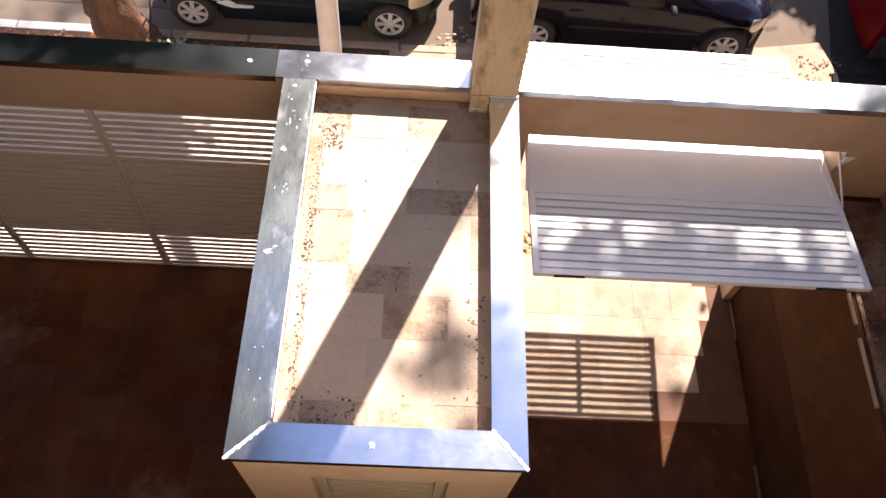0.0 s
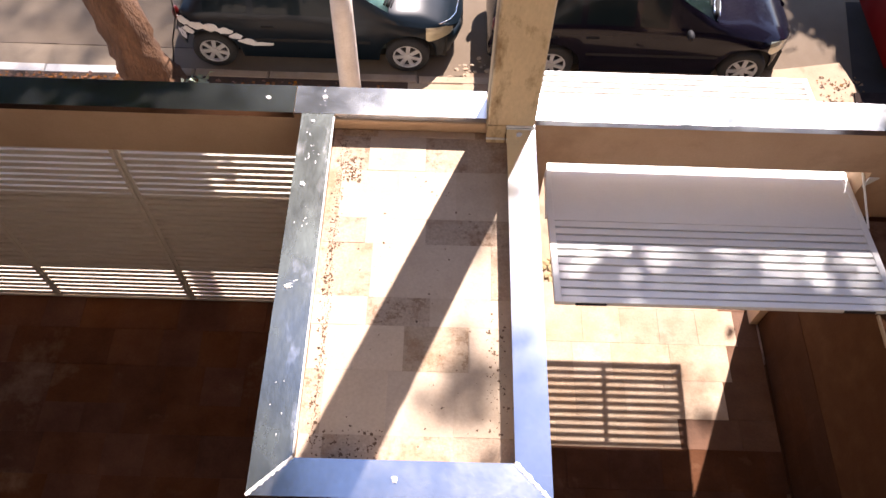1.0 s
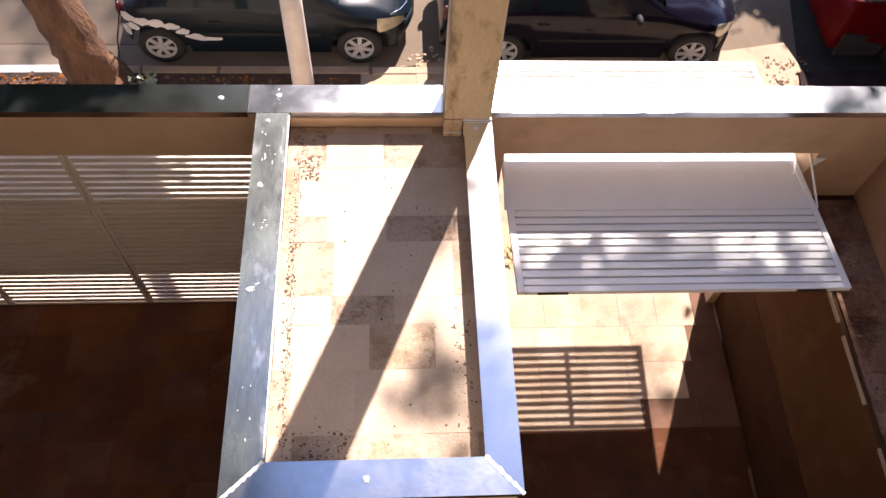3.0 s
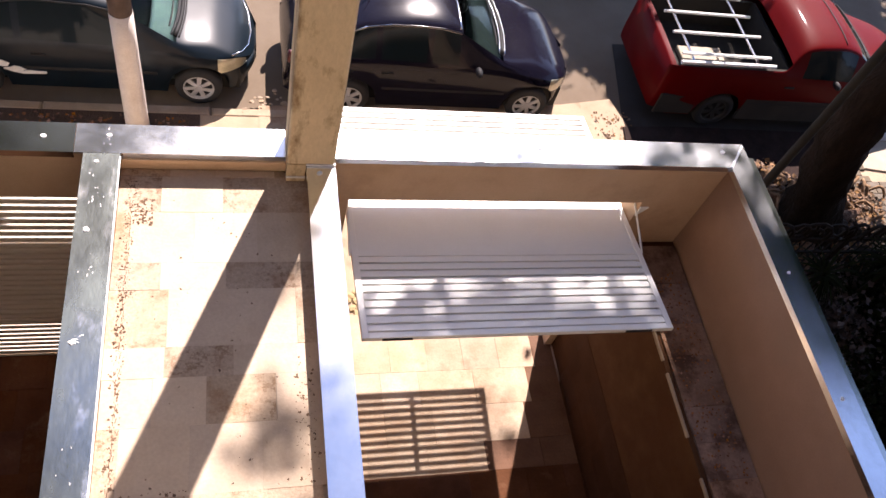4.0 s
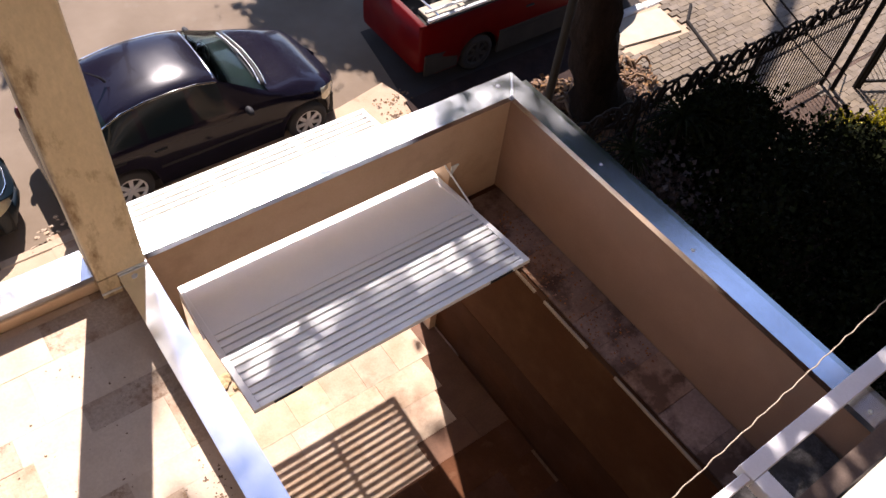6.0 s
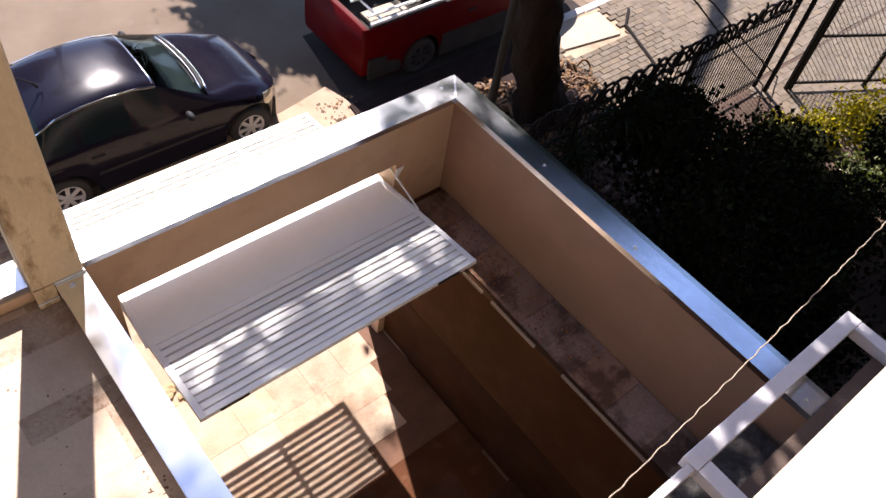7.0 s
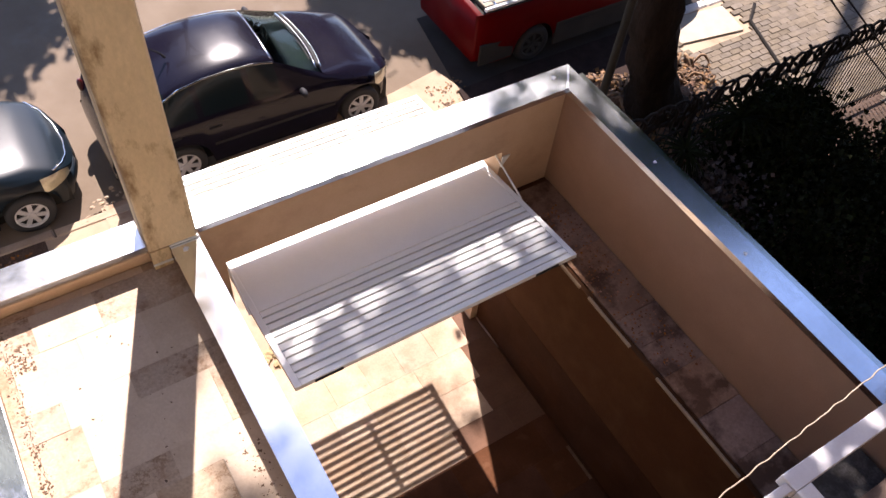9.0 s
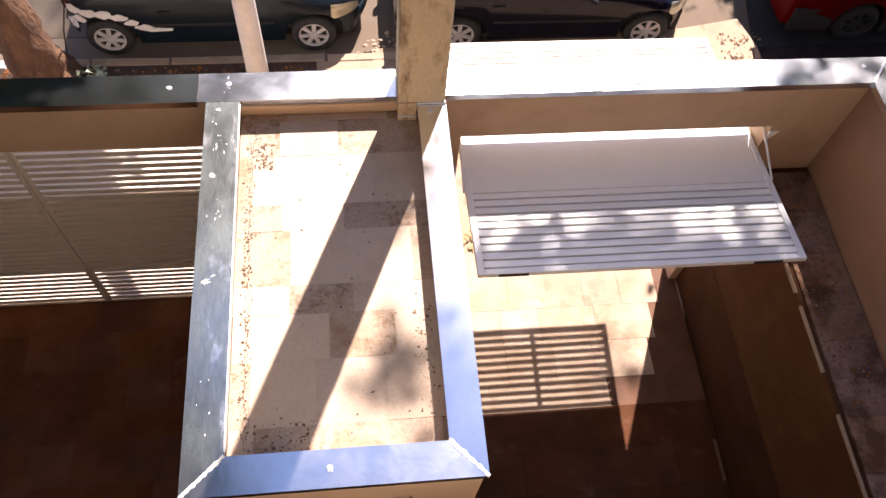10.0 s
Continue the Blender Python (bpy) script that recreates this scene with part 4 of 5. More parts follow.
def details(root, gx, gy, gz, data, mirror_x, zbelt, hw, handles, screen, rub, shine):
    for side in (-1, 1):
        bm = bmesh.new()
        blob(bm, (gx + mirror_x, gy + side * (hw + 0.10), gz + zbelt + 0.06), (0.045, 0.085, 0.048))
        part("mirror", bm, MIRRORBODY, root, "black door mirror", True)
        for hx in handles:
            bm = bmesh.new()
            rounded(bm, gx + hx - 0.08, gx + hx + 0.08, gy + side * (hw + 0.005) - 0.016, gy + side * (hw + 0.005) + 0.016, gz + zbelt - 0.13, gz + zbelt - 0.10, 0.012)
            part("door_handle", bm, TRIM, root, "black door handle")
        bm = bmesh.new()
        rounded(bm, gx + rub[0], gx + rub[1], gy + side * (hw + 0.003) - 0.012, gy + side * (hw + 0.003) + 0.012, gz + 0.50, gz + 0.55, 0.008)
        part("rub_strip", bm, TRIM, root, "black rub strip")
    above = data[5]
    x0, x1 = screen
    for a, b in ((-0.50, -0.02), (0.06, 0.52)):
        bm = bmesh.new()
        tube(bm, [above(x1 - 0.03 - 0.2 * y * y - 0.05 * (y - a), y, 0.02) for y in np.linspace(a, b, 8)], 0.010, 6)
        part("wiper", bm, RUBBER, root, "black wiper")
    ys = np.linspace(-0.60, 0.60, 15)
    for name, dx, rad, material, lab in (("windscreen_trim", 0.015, 0.013, shine, "bright windscreen trim"), ("cowl", 0.055, 0.026, TRIM, "black cowl strip"),
                                         ("windscreen_trim", 0.095, 0.010, shine, "bright windscreen trim")):
        bm = bmesh.new()
        tube(bm, [above(x1 + dx - 0.20 * y * y, y, 0.004) for y in ys], rad, 8)
        part(name, bm, material, root, lab, True)
    bm = bmesh.new()
    tube(bm, [above(x0 - 0.02 - 0.03 * y * y, y, 0.0) for y in np.linspace(-0.53, 0.53, 13)], 0.011, 6)
    part("roof_trim", bm, shine, root, "thin trim over the windscreen", True)


details(hatch, HX, HY, GZ, hs, 2.18, 0.84, 0.80, (1.2,), (2.12, 2.68), (1.0, 2.45), RUBBER)
details(sedan, SX, SY, GZ, ss, 2.38, 0.90, 0.815, (1.25, 0.75), (2.16, 2.74), (1.2, 2.85), CHROME)
details(pick, PX, PY, GZ, ps, 2.58, 0.97, 0.82, (1.95,), (2.68, 3.16), (1.5, 3.2), TRIM)
# body seams, roof gutters and aerial of the navy car
for side in (-1, 1):
    bm = bmesh.new()
    tube(bm, [(SX + 0.66, SY + side * 0.605, GZ + 1.15), (SX + 0.95, SY + side * 0.578, GZ + 1.275), (SX + 1.25, SY + side * 0.572, GZ + 1.325), (SX + 1.6, SY + side * 0.57, GZ + 1.335), (SX + 1.9, SY + side * 0.568, GZ + 1.318), (SX + 2.14, SY + side * 0.572, GZ + 1.265)], 0.014, 6)
    part("roof_gutter", bm, CHROME, sedan, "bright roof gutter")
    bm = bmesh.new()
    tube(bm, [(HX + 0.6, HY + side * 0.585, GZ + 1.215), (HX + 1.2, HY + side * 0.57, GZ + 1.298), (HX + 1.75, HY + side * 0.565, GZ + 1.27), (HX + 2.1, HY + side * 0.562, GZ + 1.185)], 0.010, 6)
    part("roof_gutter", bm, TRIM, hatch, "dark roof gutter")
bm = bmesh.new()
tube(bm, [(SX + 1.0, SY - 0.1, GZ + 1.40), (SX + 0.96, SY - 0.1, GZ + 1.47), (SX + 0.8, SY - 0.1, GZ + 1.62)], [0.02, 0.012, 0.004], 8)
part("aerial", bm, TRIM, sedan, "short black roof aerial")
bm = bmesh.new()
edge = [(3.30, -0.64), (3.42, -0.5), (3.50, -0.3), (3.535, 0.0), (3.50, 0.3), (3.42, 0.5), (3.30, 0.64)]
tube(bm, [hs[5](x, y, 0.004) for x, y in edge], 0.011, 6)
part("bonnet_trim", bm, CHROME, hatch, "thin bright bonnet edge trim", True)
# white leaf decals on the hatchback's rear flank
rngd = random.Random(9)
for (x, z), (a, b) in (((0.16, 0.74), (0.10, 0.05)), ((0.33, 0.72), (0.09, 0.045)), ((0.50, 0.70), (0.10, 0.045)), ((0.66, 0.66), (0.085, 0.04)), ((0.80, 0.58), (0.08, 0.035)),
                       ((0.92, 0.50), (0.10, 0.03)), ((1.08, 0.46), (0.13, 0.022)), ((0.20, 0.60), (0.07, 0.04)), ((0.1, 0.5), (0.05, 0.06))):
    bm = bmesh.new()
    a, b = a * 1.15, b * 1.35
    n = 12
    lo, hi = [], []
    for k in range(n):
        t = 2 * math.pi * k / n
        rr = 1 + 0.25 * rngd.uniform(-1, 1)
        px, pz = x + a * rr * math.cos(t), z + b * rr * math.sin(t)
        ww = float(np.interp(px, hs[0], hs[2]))
        lo.append(bm.verts.new((HX + px, HY - ww * 1.004 + 0.004, GZ + pz)))
        hi.append(bm.verts.new((HX + px, HY - ww * 1.004 - 0.004, GZ + pz)))
    bm.faces.new(hi)
    for k in range(n):
        j = (k + 1) % n
        bm.faces.new((lo[k], lo[j], hi[j], hi[k]))
    part("decal", bm, STICKER, hatch, "white leaf decal")


# ---- trees ----
def crown_spots(r, lobes, per):
    out = []
    for (cx, cy, cz), (rx, ry, rz), k, *few in lobes:
        clumps = []
        for _ in range(k):
            while True:
                v = Vector((r.uniform(-1, 1), r.uniform(-1, 1), r.uniform(-1, 1)))
                if v.length < 1:
                    break
            clumps.append(Vector((cx + rx * v.x, cy + ry * v.y, cz + rz * v.z)))
        for c in clumps:
            s = r.uniform(0.35, 0.7) * (0.6 if few else 1)
            for _ in range(few[0] if few else per):
                out.append(c + Vector((r.gauss(0, s * 0.5), r.gauss(0, s * 0.5), r.gauss(0, s * 0.38))))
    return out


def tree(name, label, path, radii, limbs, lobes, seed, bark, size=0.2, per=55):
    r = random.Random(seed)
    t = thing(name, path[0], label, "tree", "street trees")
    bm = bmesh.new()
    at = np.linspace(0, len(path) - 1, 30)
    fine = [np.interp(at, range(len(path)), [p[k] for p in path]) for k in range(3)] + [np.interp(at, range(len(path)), radii)]
    for row in fine:
        for _ in range(3):
            row[1:-1] = 0.25 * row[:-2] + 0.5 * row[1:-1] + 0.25 * row[2:]
    tube(bm, list(zip(*fine[:3])), list(fine[3]), 18, 0.36, seed)
    trunk = part("trunk", bm, bark, t, "", True)
    for lp, lr in limbs:
        bm = bmesh.new()
        tube(bm, lp, lr, 8, 0.2, seed + 3)
        part("limb", bm, bark, t, "", True)
    crown = new("crown", leaves_mesh("crown", crown_spots(r, lobes, per), size, LEAF, r))
    crown.parent = t
    crown.matrix_parent_inverse = Matrix.Translation(-Vector(path[0]))
    return t


# Crowns are out of view; several lobes are added only to block sky or sun.
tree("street_tree", "brown leaning street tree trunk with a high leafy crown", [(-3.50, 7.02, -0.15), (-3.56, 7.03, 0.05), (-3.63, 7.06, 0.6), (-3.78, 7.16, 1.6), (-4.05, 7.35, 3.2), (-4.2, 7.6, 5.0), (-4.4, 8.0, 7.0)],
     [0.40, 0.31, 0.255, 0.235, 0.21, 0.17, 0.1],
     [([(-4.1, 7.45, 3.8), (-5.2, 8.0, 5.6), (-6.2, 8.6, 7.4)], [0.12, 0.09, 0.04]), ([(-4.2, 7.6, 5.0), (-3.2, 8.6, 6.4), (-2.4, 9.6, 7.8)], [0.11, 0.08, 0.035])],
     [((-5.6, 8.6, 8.3), (3.2, 3.2, 1.5), 270), ((-3.4, 8.3, 8.3), (1.2, 1.1, 0.6), 110), ((-9.5, 8.6, 8.4), (2.6, 3.0, 1.5), 110), ((-2.9, 7.0, 8.4), (0.9, 1.8, 0.8), 40), ((-6, 4.8, 8.8), (2.8, 1.6, 0.8), 130), ((-4.7, 2.6, 9.9), (2.9, 2.3, 0.7), 330), ((-1.72, 9.15, 8.5), (2.0, 0.38, 0.3), 280, 24), ((-0.3, 9.15, 8.5), (0.5, 0.36, 0.25), 75, 24), ((-1.5, 6.5, 8.5), (1.5, 0.8, 0.4), 30), ((-2.1, 7.6, 8.5), (2.5, 0.5, 0.3), 170, 24)], 11, BARK)
tree("street_tree", "dark-barked street tree trunk with a spreading crown", [(7.66, 5.47, -0.15), (7.58, 5.47, 0.08), (7.25, 5.48, 0.75), (6.98, 5.5, 1.45), (6.84, 5.52, 2.2), (6.95, 5.6, 3.0), (7.35, 5.8, 4.2), (8.2, 6.2, 6.0)],
     [0.54, 0.40, 0.30, 0.28, 0.29, 0.26, 0.19, 0.1],
     [([(7.0, 5.62, 3.1), (9.0, 6.6, 4.8), (10.2, 7.6, 6.6)], [0.13, 0.09, 0.04]), ([(7.5, 5.87, 4.6), (7.4, 7.4, 6.4), (6.4, 9.0, 7.8)], [0.11, 0.08, 0.035])],
     [((9.8, 7.0, 8.2), (3.2, 3.2, 1.5), 300), ((7.9, 9.3, 8.6), (0.9, 1.0, 0.8), 10), ((5.7, 1.6, 10.3), (2.8, 1.5, 0.7), 290), ((5.9, 5.55, 9.5), (1.5, 0.5, 0.25), 45, 9), ((6.0, 6.75, 9.5), (0.9, 0.4, 0.25), 90, 12), ((9.2, 9.6, 8.6), (1.8, 2.2, 1.0), 95), ((5.3, 7.1, 8.5), (1.6, 0.35, 0.25), 110, 22), ((8.0, 8.5, 4.9), (2.2, 1.5, 0.4), 440), ((7.9, 6.3, 5.7), (2.1, 1.1, 0.4), 280)], 12, BARK2)
# The low lobe at z 3.6 is added to keep sky off the shaded road.
tree("street_tree", "street tree across the road shading the asphalt", [(9.2, 15.6, -0.15), (9.2, 15.6, 1.5), (9.1, 15.5, 3.4), (9.0, 15.4, 5.6)], [0.3, 0.24, 0.2, 0.1],
     [([(9.1, 15.5, 3.2), (8.0, 15.0, 4.6), (7.0, 14.6, 5.8)], [0.1, 0.07, 0.03])],
     [((8.9, 15.3, 6.0), (2.0, 1.7, 0.9), 240), ((9.5, 15.8, 3.6), (4.0, 1.0, 1.2), 240), ((12.5, 16.0, 6.2), (2.2, 1.6, 1.0), 60)], 13, BARK2)
tree("street_tree", "street tree across the road shading the asphalt", [(0.2, 16.4, -0.15), (0.2, 16.4, 1.5), (0.3, 16.3, 3.4), (0.4, 16.2, 5.6)], [0.3, 0.24, 0.2, 0.1],
     [([(0.2, 16.3, 3.2), (1.2, 16.0, 4.6), (2.0, 15.8, 5.6)], [0.1, 0.07, 0.03])],
     [((0.6, 17.1, 6.0), (2.3, 1.9, 1.0), 620), ((-4.5, 18.2, 6.0), (2.6, 2.2, 1.1), 160)], 14, BARK2)
# Unseen tree, its lobes placed to cast soft dapples on gate and roof.
tree("street_tree", "unseen tall tree set across the road to dapple the gate", [(19.0, 14.6, -0.15), (19.0, 14.7, 3), (18.7, 15.5, 7), (17.6, 16.0, 11), (15.2, 16.2, 13.5), (11.5, 15.8, 14.0)], [0.34, 0.28, 0.23, 0.17, 0.11, 0.06],
     [([(11.5, 15.8, 13.9), (9.0, 12.8, 14.3), (5.0, 12.4, 14.2)], [0.06, 0.03, 0.012]), ([(11.5, 15.8, 13.9), (9.6, 14.9, 14.3), (7.6, 14.7, 14.1)], [0.05, 0.03, 0.01])],
     [((6.1, 12.4, 14.0), (1.8, 0.55, 0.4), 900, 3), ((7.6, 12.9, 14.0), (0.7, 0.45, 0.4), 60, 3), ((4.22, 11.12, 14.0), (0.12, 0.38, 0.2), 16, 6), ((7.62, 14.7, 14.0), (0.12, 0.2, 0.15), 8, 6)], 15, BARK2, 0.125, 11)
# Unseen tree, added so its blurred shadow dims the western road.
tree("street_tree", "unseen very tall tree set far back to thin road sunlight", [(5.5, 29.0, -0.15), (5.5, 29.0, 5), (5.2, 28.8, 11), (4.4, 28.2, 17), (3.0, 27.6, 21.6)], [0.5, 0.42, 0.34, 0.22, 0.06],
     [([(4.4, 28.2, 17), (3.0, 28.0, 19.5), (1.0, 27.6, 21.8)], [0.14, 0.09, 0.03]), ([(4.4, 28.2, 17), (5.2, 27.6, 20), (5.6, 27.2, 22.0)], [0.12, 0.08, 0.03])],
     [((2.4, 27.6, 22.0), (4.2, 2.3, 0.6), 1500, 3)], 16, BARK2, 0.125, 11)
# slim greenish sapling beside the side wall
bm = bmesh.new()
tube(bm, [(5.80, 5.02, -0.1), (5.80, 5.02, 1.2), (5.82, 5.02, 2.6), (5.86, 5.05, 4.2), (5.95, 5.1, 6.0)], [0.06, 0.052, 0.048, 0.045, 0.03], 10, 0.15, 5)
sap = thing("sapling", (5.8, 5.02, -0.06), "slim greenish leaning sapling trunk", "tree")
part("trunk", bm, GREENBARK, sap, "", True)

# street pole, whitewashed below and dark above
POLE = (-1.04, 6.87)
pole = thing("utility_pole", (*POLE, -0.06), "round street pole, whitewashed below and dark above", "pole")
bm = bmesh.new()
tube(bm, [(*POLE, -0.08), (*POLE, 0.3), (*POLE, 0.8), (*POLE, 1.3), (*POLE, 1.73)], [0.135, 0.13, 0.126, 0.122, 0.118], 20, 0.03, 2)
part("lower_shaft", bm, POLEWHITE, pole, "flaking whitewashed lower shaft", True)
bm = bmesh.new()
tube(bm, [(*POLE, 1.732), (*POLE, 2.6), (*POLE, 4.0), (*POLE, 6.0), (*POLE, 9.5)], [0.116, 0.113, 0.11, 0.105, 0.09], 20, 0.04, 3)
part("upper_shaft", bm, POLEDARK, pole, "dark upper shaft", True)

# ---- planting strip, kerb and litter by the road ----
soil = solo("planting_strip", prism([(-12, 5.2), (-2.75, 5.2), (-2.6, 6.5), (-0.35, 6.6), (-0.35, 7.155), (-12, 7.155)], -0.1, -0.045), SOIL, "dark soil planting strip with dry leaves", "soil", kind="structure")
rngl = random.Random(21)
def litter(name, n, area, z, size, material, label, mound=0.0):
    spots = []
    for _ in range(n):
        x, y = rngl.uniform(area[0], area[1]), rngl.uniform(area[2], area[3])
        u, v = (x - area[0]) / (area[1] - area[0]) * 2 - 1, (y - area[2]) / (area[3] - area[2]) * 2 - 1
        k = max(0, 1 - u * u - v * v)
        if mound and k <= rngl.random() * 0.5:
            continue
        spots.append(Vector((x, y, z + mound * k * rngl.random())))
    ob = new(name, leaves_mesh(name, spots, size, material, rngl, flat=0.8))
    return tagged(ob, label, "leaves", kind="stuff")


litter("leaf_litter", 2600, (-8, -3.0, 5.3, 7.1), -0.04, 0.06, LITTER, "orange dry leaves on the planting strip")
litter("leaf_litter", 1500, (-8, -3.75, 6.4, 7.12), -0.04, 0.055, LITTER, "reddish dry leaves along the kerb")
litter("leaf_litter", 260, (-3.0, -0.5, 6.65, 7.1), -0.04, 0.05, LITTER, "few brown dry leaves on dark soil")
litter("leaf_litter", 2600, (5.8, 9.0, 4.75, 6.5), -0.018, 0.07, STRAW, "brown dry leaves heaped round the tree foot", 0.12)
litter("leaf_litter", 420, (8.2, 9.1, 5.5, 6.35), -0.015, 0.06, STRAW, "curled dry leaves beside the street tree", 0.08)
litter("leaf_litter", 700, (6.9, 7.75, 5.5, 6.7), -0.015, 0.08, STRAW, "large curled dry leaves beside the street tree", 0.12)
litter("leaf_litter", 420, (3.54, 3.9, 1.6, 3.5), LEDGE_Z + 0.004, 0.022, LITTER, "dry leaf crumbs on the stone ledge")
litter("leaf_litter", 160, (4.9, 5.5, 6.7, 7.5), -0.05, 0.04, STRAW, "dry stalks and crumbs at the ramp edge")
weed = thing("weed_plant", (-2.95, 6.9, -0.045), "small pale-leaved weed by the tree", "plant")
w = new("leaves", leaves_mesh("leaves", [Vector((-2.95 + rngl.gauss(0, 0.09), 6.9 + rngl.gauss(0, 0.08), -0.03 + abs(rngl.gauss(0, 0.08)))) for _ in range(70)], 0.09, WEED, rngl))
w.parent = weed
w.matrix_parent_inverse = Matrix.Translation((2.95, -6.9, 0.045))
# dark crumbs swept along the edges of the entrance roof
def crumbs(n, area, label):
    bm = bmesh.new()
    for _ in range(n):
        x, y = rngl.uniform(area[0], area[1]), rngl.uniform(area[2], area[3])
        disc(bm, x, y, ROOF_Z + 0.001, rngl.choice((0.002, 0.002, 0.003, 0.004, 0.007)), 0.002, 6, 0.8, rngl)
    solo("roof_debris", bm, BROWNDUST, label, "debris", kind="stuff")


crumbs(120, (-0.64, -0.57, 1.5, 3.75), "dark leaf crumbs along the roof edge")
bm = bmesh.new()
for k in range(150):
    y = 1.5 + 2.2 * k / 150
    x = -0.603 + 0.012 * noise.noise(Vector((y * 6, 0, 2))) + rngl.gauss(0, 0.008)
    if noise.noise(Vector((y * 4, 5, 0))) > -0.25:
        tube(bm, [(x, y, ROOF_Z + 0.001), (x + rngl.gauss(0, 0.004), y + rngl.uniform(0.006, 0.03), ROOF_Z + 0.0012)], rngl.uniform(0.0012, 0.003), 4)
solo("roof_dirt", bm, ROOFDIRT, "line of washed-up brown dirt along the roof edge", "dirt", kind="stuff")
crumbs(90, (-0.655, -0.60, 2.2, 3.4), "dark leaf crumbs along the roof edge")
for k, (n, x0, x1, y0, y1, big) in enumerate(((80, -0.64, -0.575, 1.5, 3.75, 0.024), (50, -0.6, -0.46, 3.38, 3.6, 0.03), (50, 0.42, 0.53, 1.6, 2.4, 0.024), (50, -0.5, 0.5, 1.45, 3.5, 0.016), (70, -0.6, -0.2, 1.44, 1.62, 0.025))):
    bm = bmesh.new()
    for _ in range(n):
        disc(bm, rngl.uniform(x0, x1), rngl.uniform(y0, y1), ROOF_Z + 0.0016, (0.12 + 0.3 * rngl.random() ** 2) * big, 0.0005, 11, 0.6, rngl)
    solo("roof_dirt", bm, ROOFDIRT, "brown dried dirt patches on the roof tiles", "dirt", kind="stuff")
crumbs(34, (-0.58, -0.50, 3.42, 3.56), "dark leaf crumbs in the roof corner")
crumbs(22, (-0.64, -0.56, 3.66, 3.75), "dark leaf crumbs in the roof corner")
crumbs(12, (-0.60, -0.53, 2.8, 2.9), "dark leaf crumbs on the roof tiles")
crumbs(40, (0.40, 0.52, 1.8, 2.3), "dark leaf crumbs by the roof wall")
crumbs(30, (-0.4, 0.3, 1.5, 3.6), "few dark crumbs on the roof tiles")
# roots round the big tree
for k, (a, ln) in enumerate(((0.3, 1.1), (1.0, 0.8), (2.2, 0.9), (3.3, 0.9), (4.2, 0.8), (5.3, 1.0))):
    bm = bmesh.new()
    pts = [(7.62 + math.cos(a) * (0.25 + ln * s) + 0.08 * math.sin(5 * s + k), 5.45 + math.sin(a) * (0.25 + ln * s), 0.10 - 0.17 * s) for s in (0, 0.3, 0.6, 1.0)]
    tube(bm, pts, [0.10, 0.08, 0.06, 0.03], 8, 0.3, k)
    part("root", bm, BARK, bpy.data.objects["street_tree.001"], "surface root", True)

# pale curled surface roots beside the trunk
for k in range(26):
    bm = bmesh.new()
    cx, cy = (rngl.uniform(8.35, 9.1), rngl.uniform(5.6, 6.45)) if k < 15 else (rngl.uniform(7.0, 7.45), rngl.uniform(5.75, 6.3))
    a, bend, ln = rngl.uniform(0, 6.28), rngl.uniform(-3.5, 3.5), rngl.uniform(0.2, 0.5)
    pts = []
    for i in range(9):
        u = i / 8
        pts.append((cx, cy, -0.02 + 0.16 * math.sin(math.pi * u) * rngl.uniform(0.7, 1.0)))
        cx, cy = cx + ln / 8 * math.cos(a + bend * u), cy + ln / 8 * math.sin(a + bend * u)
    tube(bm, pts, [0.008 + 0.016 * math.sin(math.pi * (i + 1) / 10) for i in range(9)], 6)
    part("root", bm, ROOT, bpy.data.objects["street_tree.001"], "pale curled surface root", True)

# broken mortar lumps by the driveway
for k in range(20):
    bm = bmesh.new()
    bmesh.ops.create_icosphere(bm, subdivisions=1, radius=rngl.uniform(0.012, 0.034), matrix=Matrix.Translation((0.5 + rngl.gauss(0, 0.14), 7.42 + rngl.gauss(0, 0.1), -0.053)) @ Matrix.Diagonal((1.4, 1, 0.6, 1)))
    for v in bm.verts:
        v.co += Vector((rngl.uniform(-1, 1), rngl.uniform(-1, 1), rngl.uniform(-1, 1))) * 0.008
    solo("mortar_lump", bm, KERB, "pale broken mortar lump on the driveway", "rubble", "mortar lumps")
for k in range(26):
    bm = bmesh.new()
    x, y = rngl.uniform(1.0, 1.42), rngl.uniform(4.12, 4.62)
    bmesh.ops.create_icosphere(bm, subdivisions=1, radius=rngl.uniform(0.025, 0.06), matrix=Matrix.Translation((x, y, -0.045)) @ Matrix.Rotation(rngl.uniform(0, 6), 4, "Z") @ Matrix.Diagonal((1.4, 0.9, 0.5, 1)))
    solo("mortar_lump", bm, RUBBLE, "yellowish stone rubble beside the gate pillar", "rubble", "mortar lumps")
bm = bmesh.new()
tube(bm, [(-3.33, 7.3, 0.0), (-3.24, 7.3, 0.4), (-3.1, 7.3, 0.8), (-3.06, 7.3, 1.3), (-3.2, 7.25, 2.2), (-3.7, 7.2, 3.0)], 0.008, 5)
solo("loose_wire", bm, IRON, "thin dark loose wire hanging beside the tree", "wire")
# pale inspection slab and worn ramp on the pavement
solo("concrete_slab", prism([(9.06, 6.57), (10.29, 6.39), (10.42, 7.02), (9.50, 7.12)], -0.06, -0.03), SLAB, "pale concrete slab set in the block paving", "slab", kind="structure")
solo("kerb_ramp", prism([(0.35, 6.55), (5.4, 6.6), (5.45, 7.17), (5.3, 7.75), (4.5, 7.6), (0.35, 7.35)], -0.15, -0.052), CONCRETE, "worn concrete driveway ramp", "ramp", kind="structure")

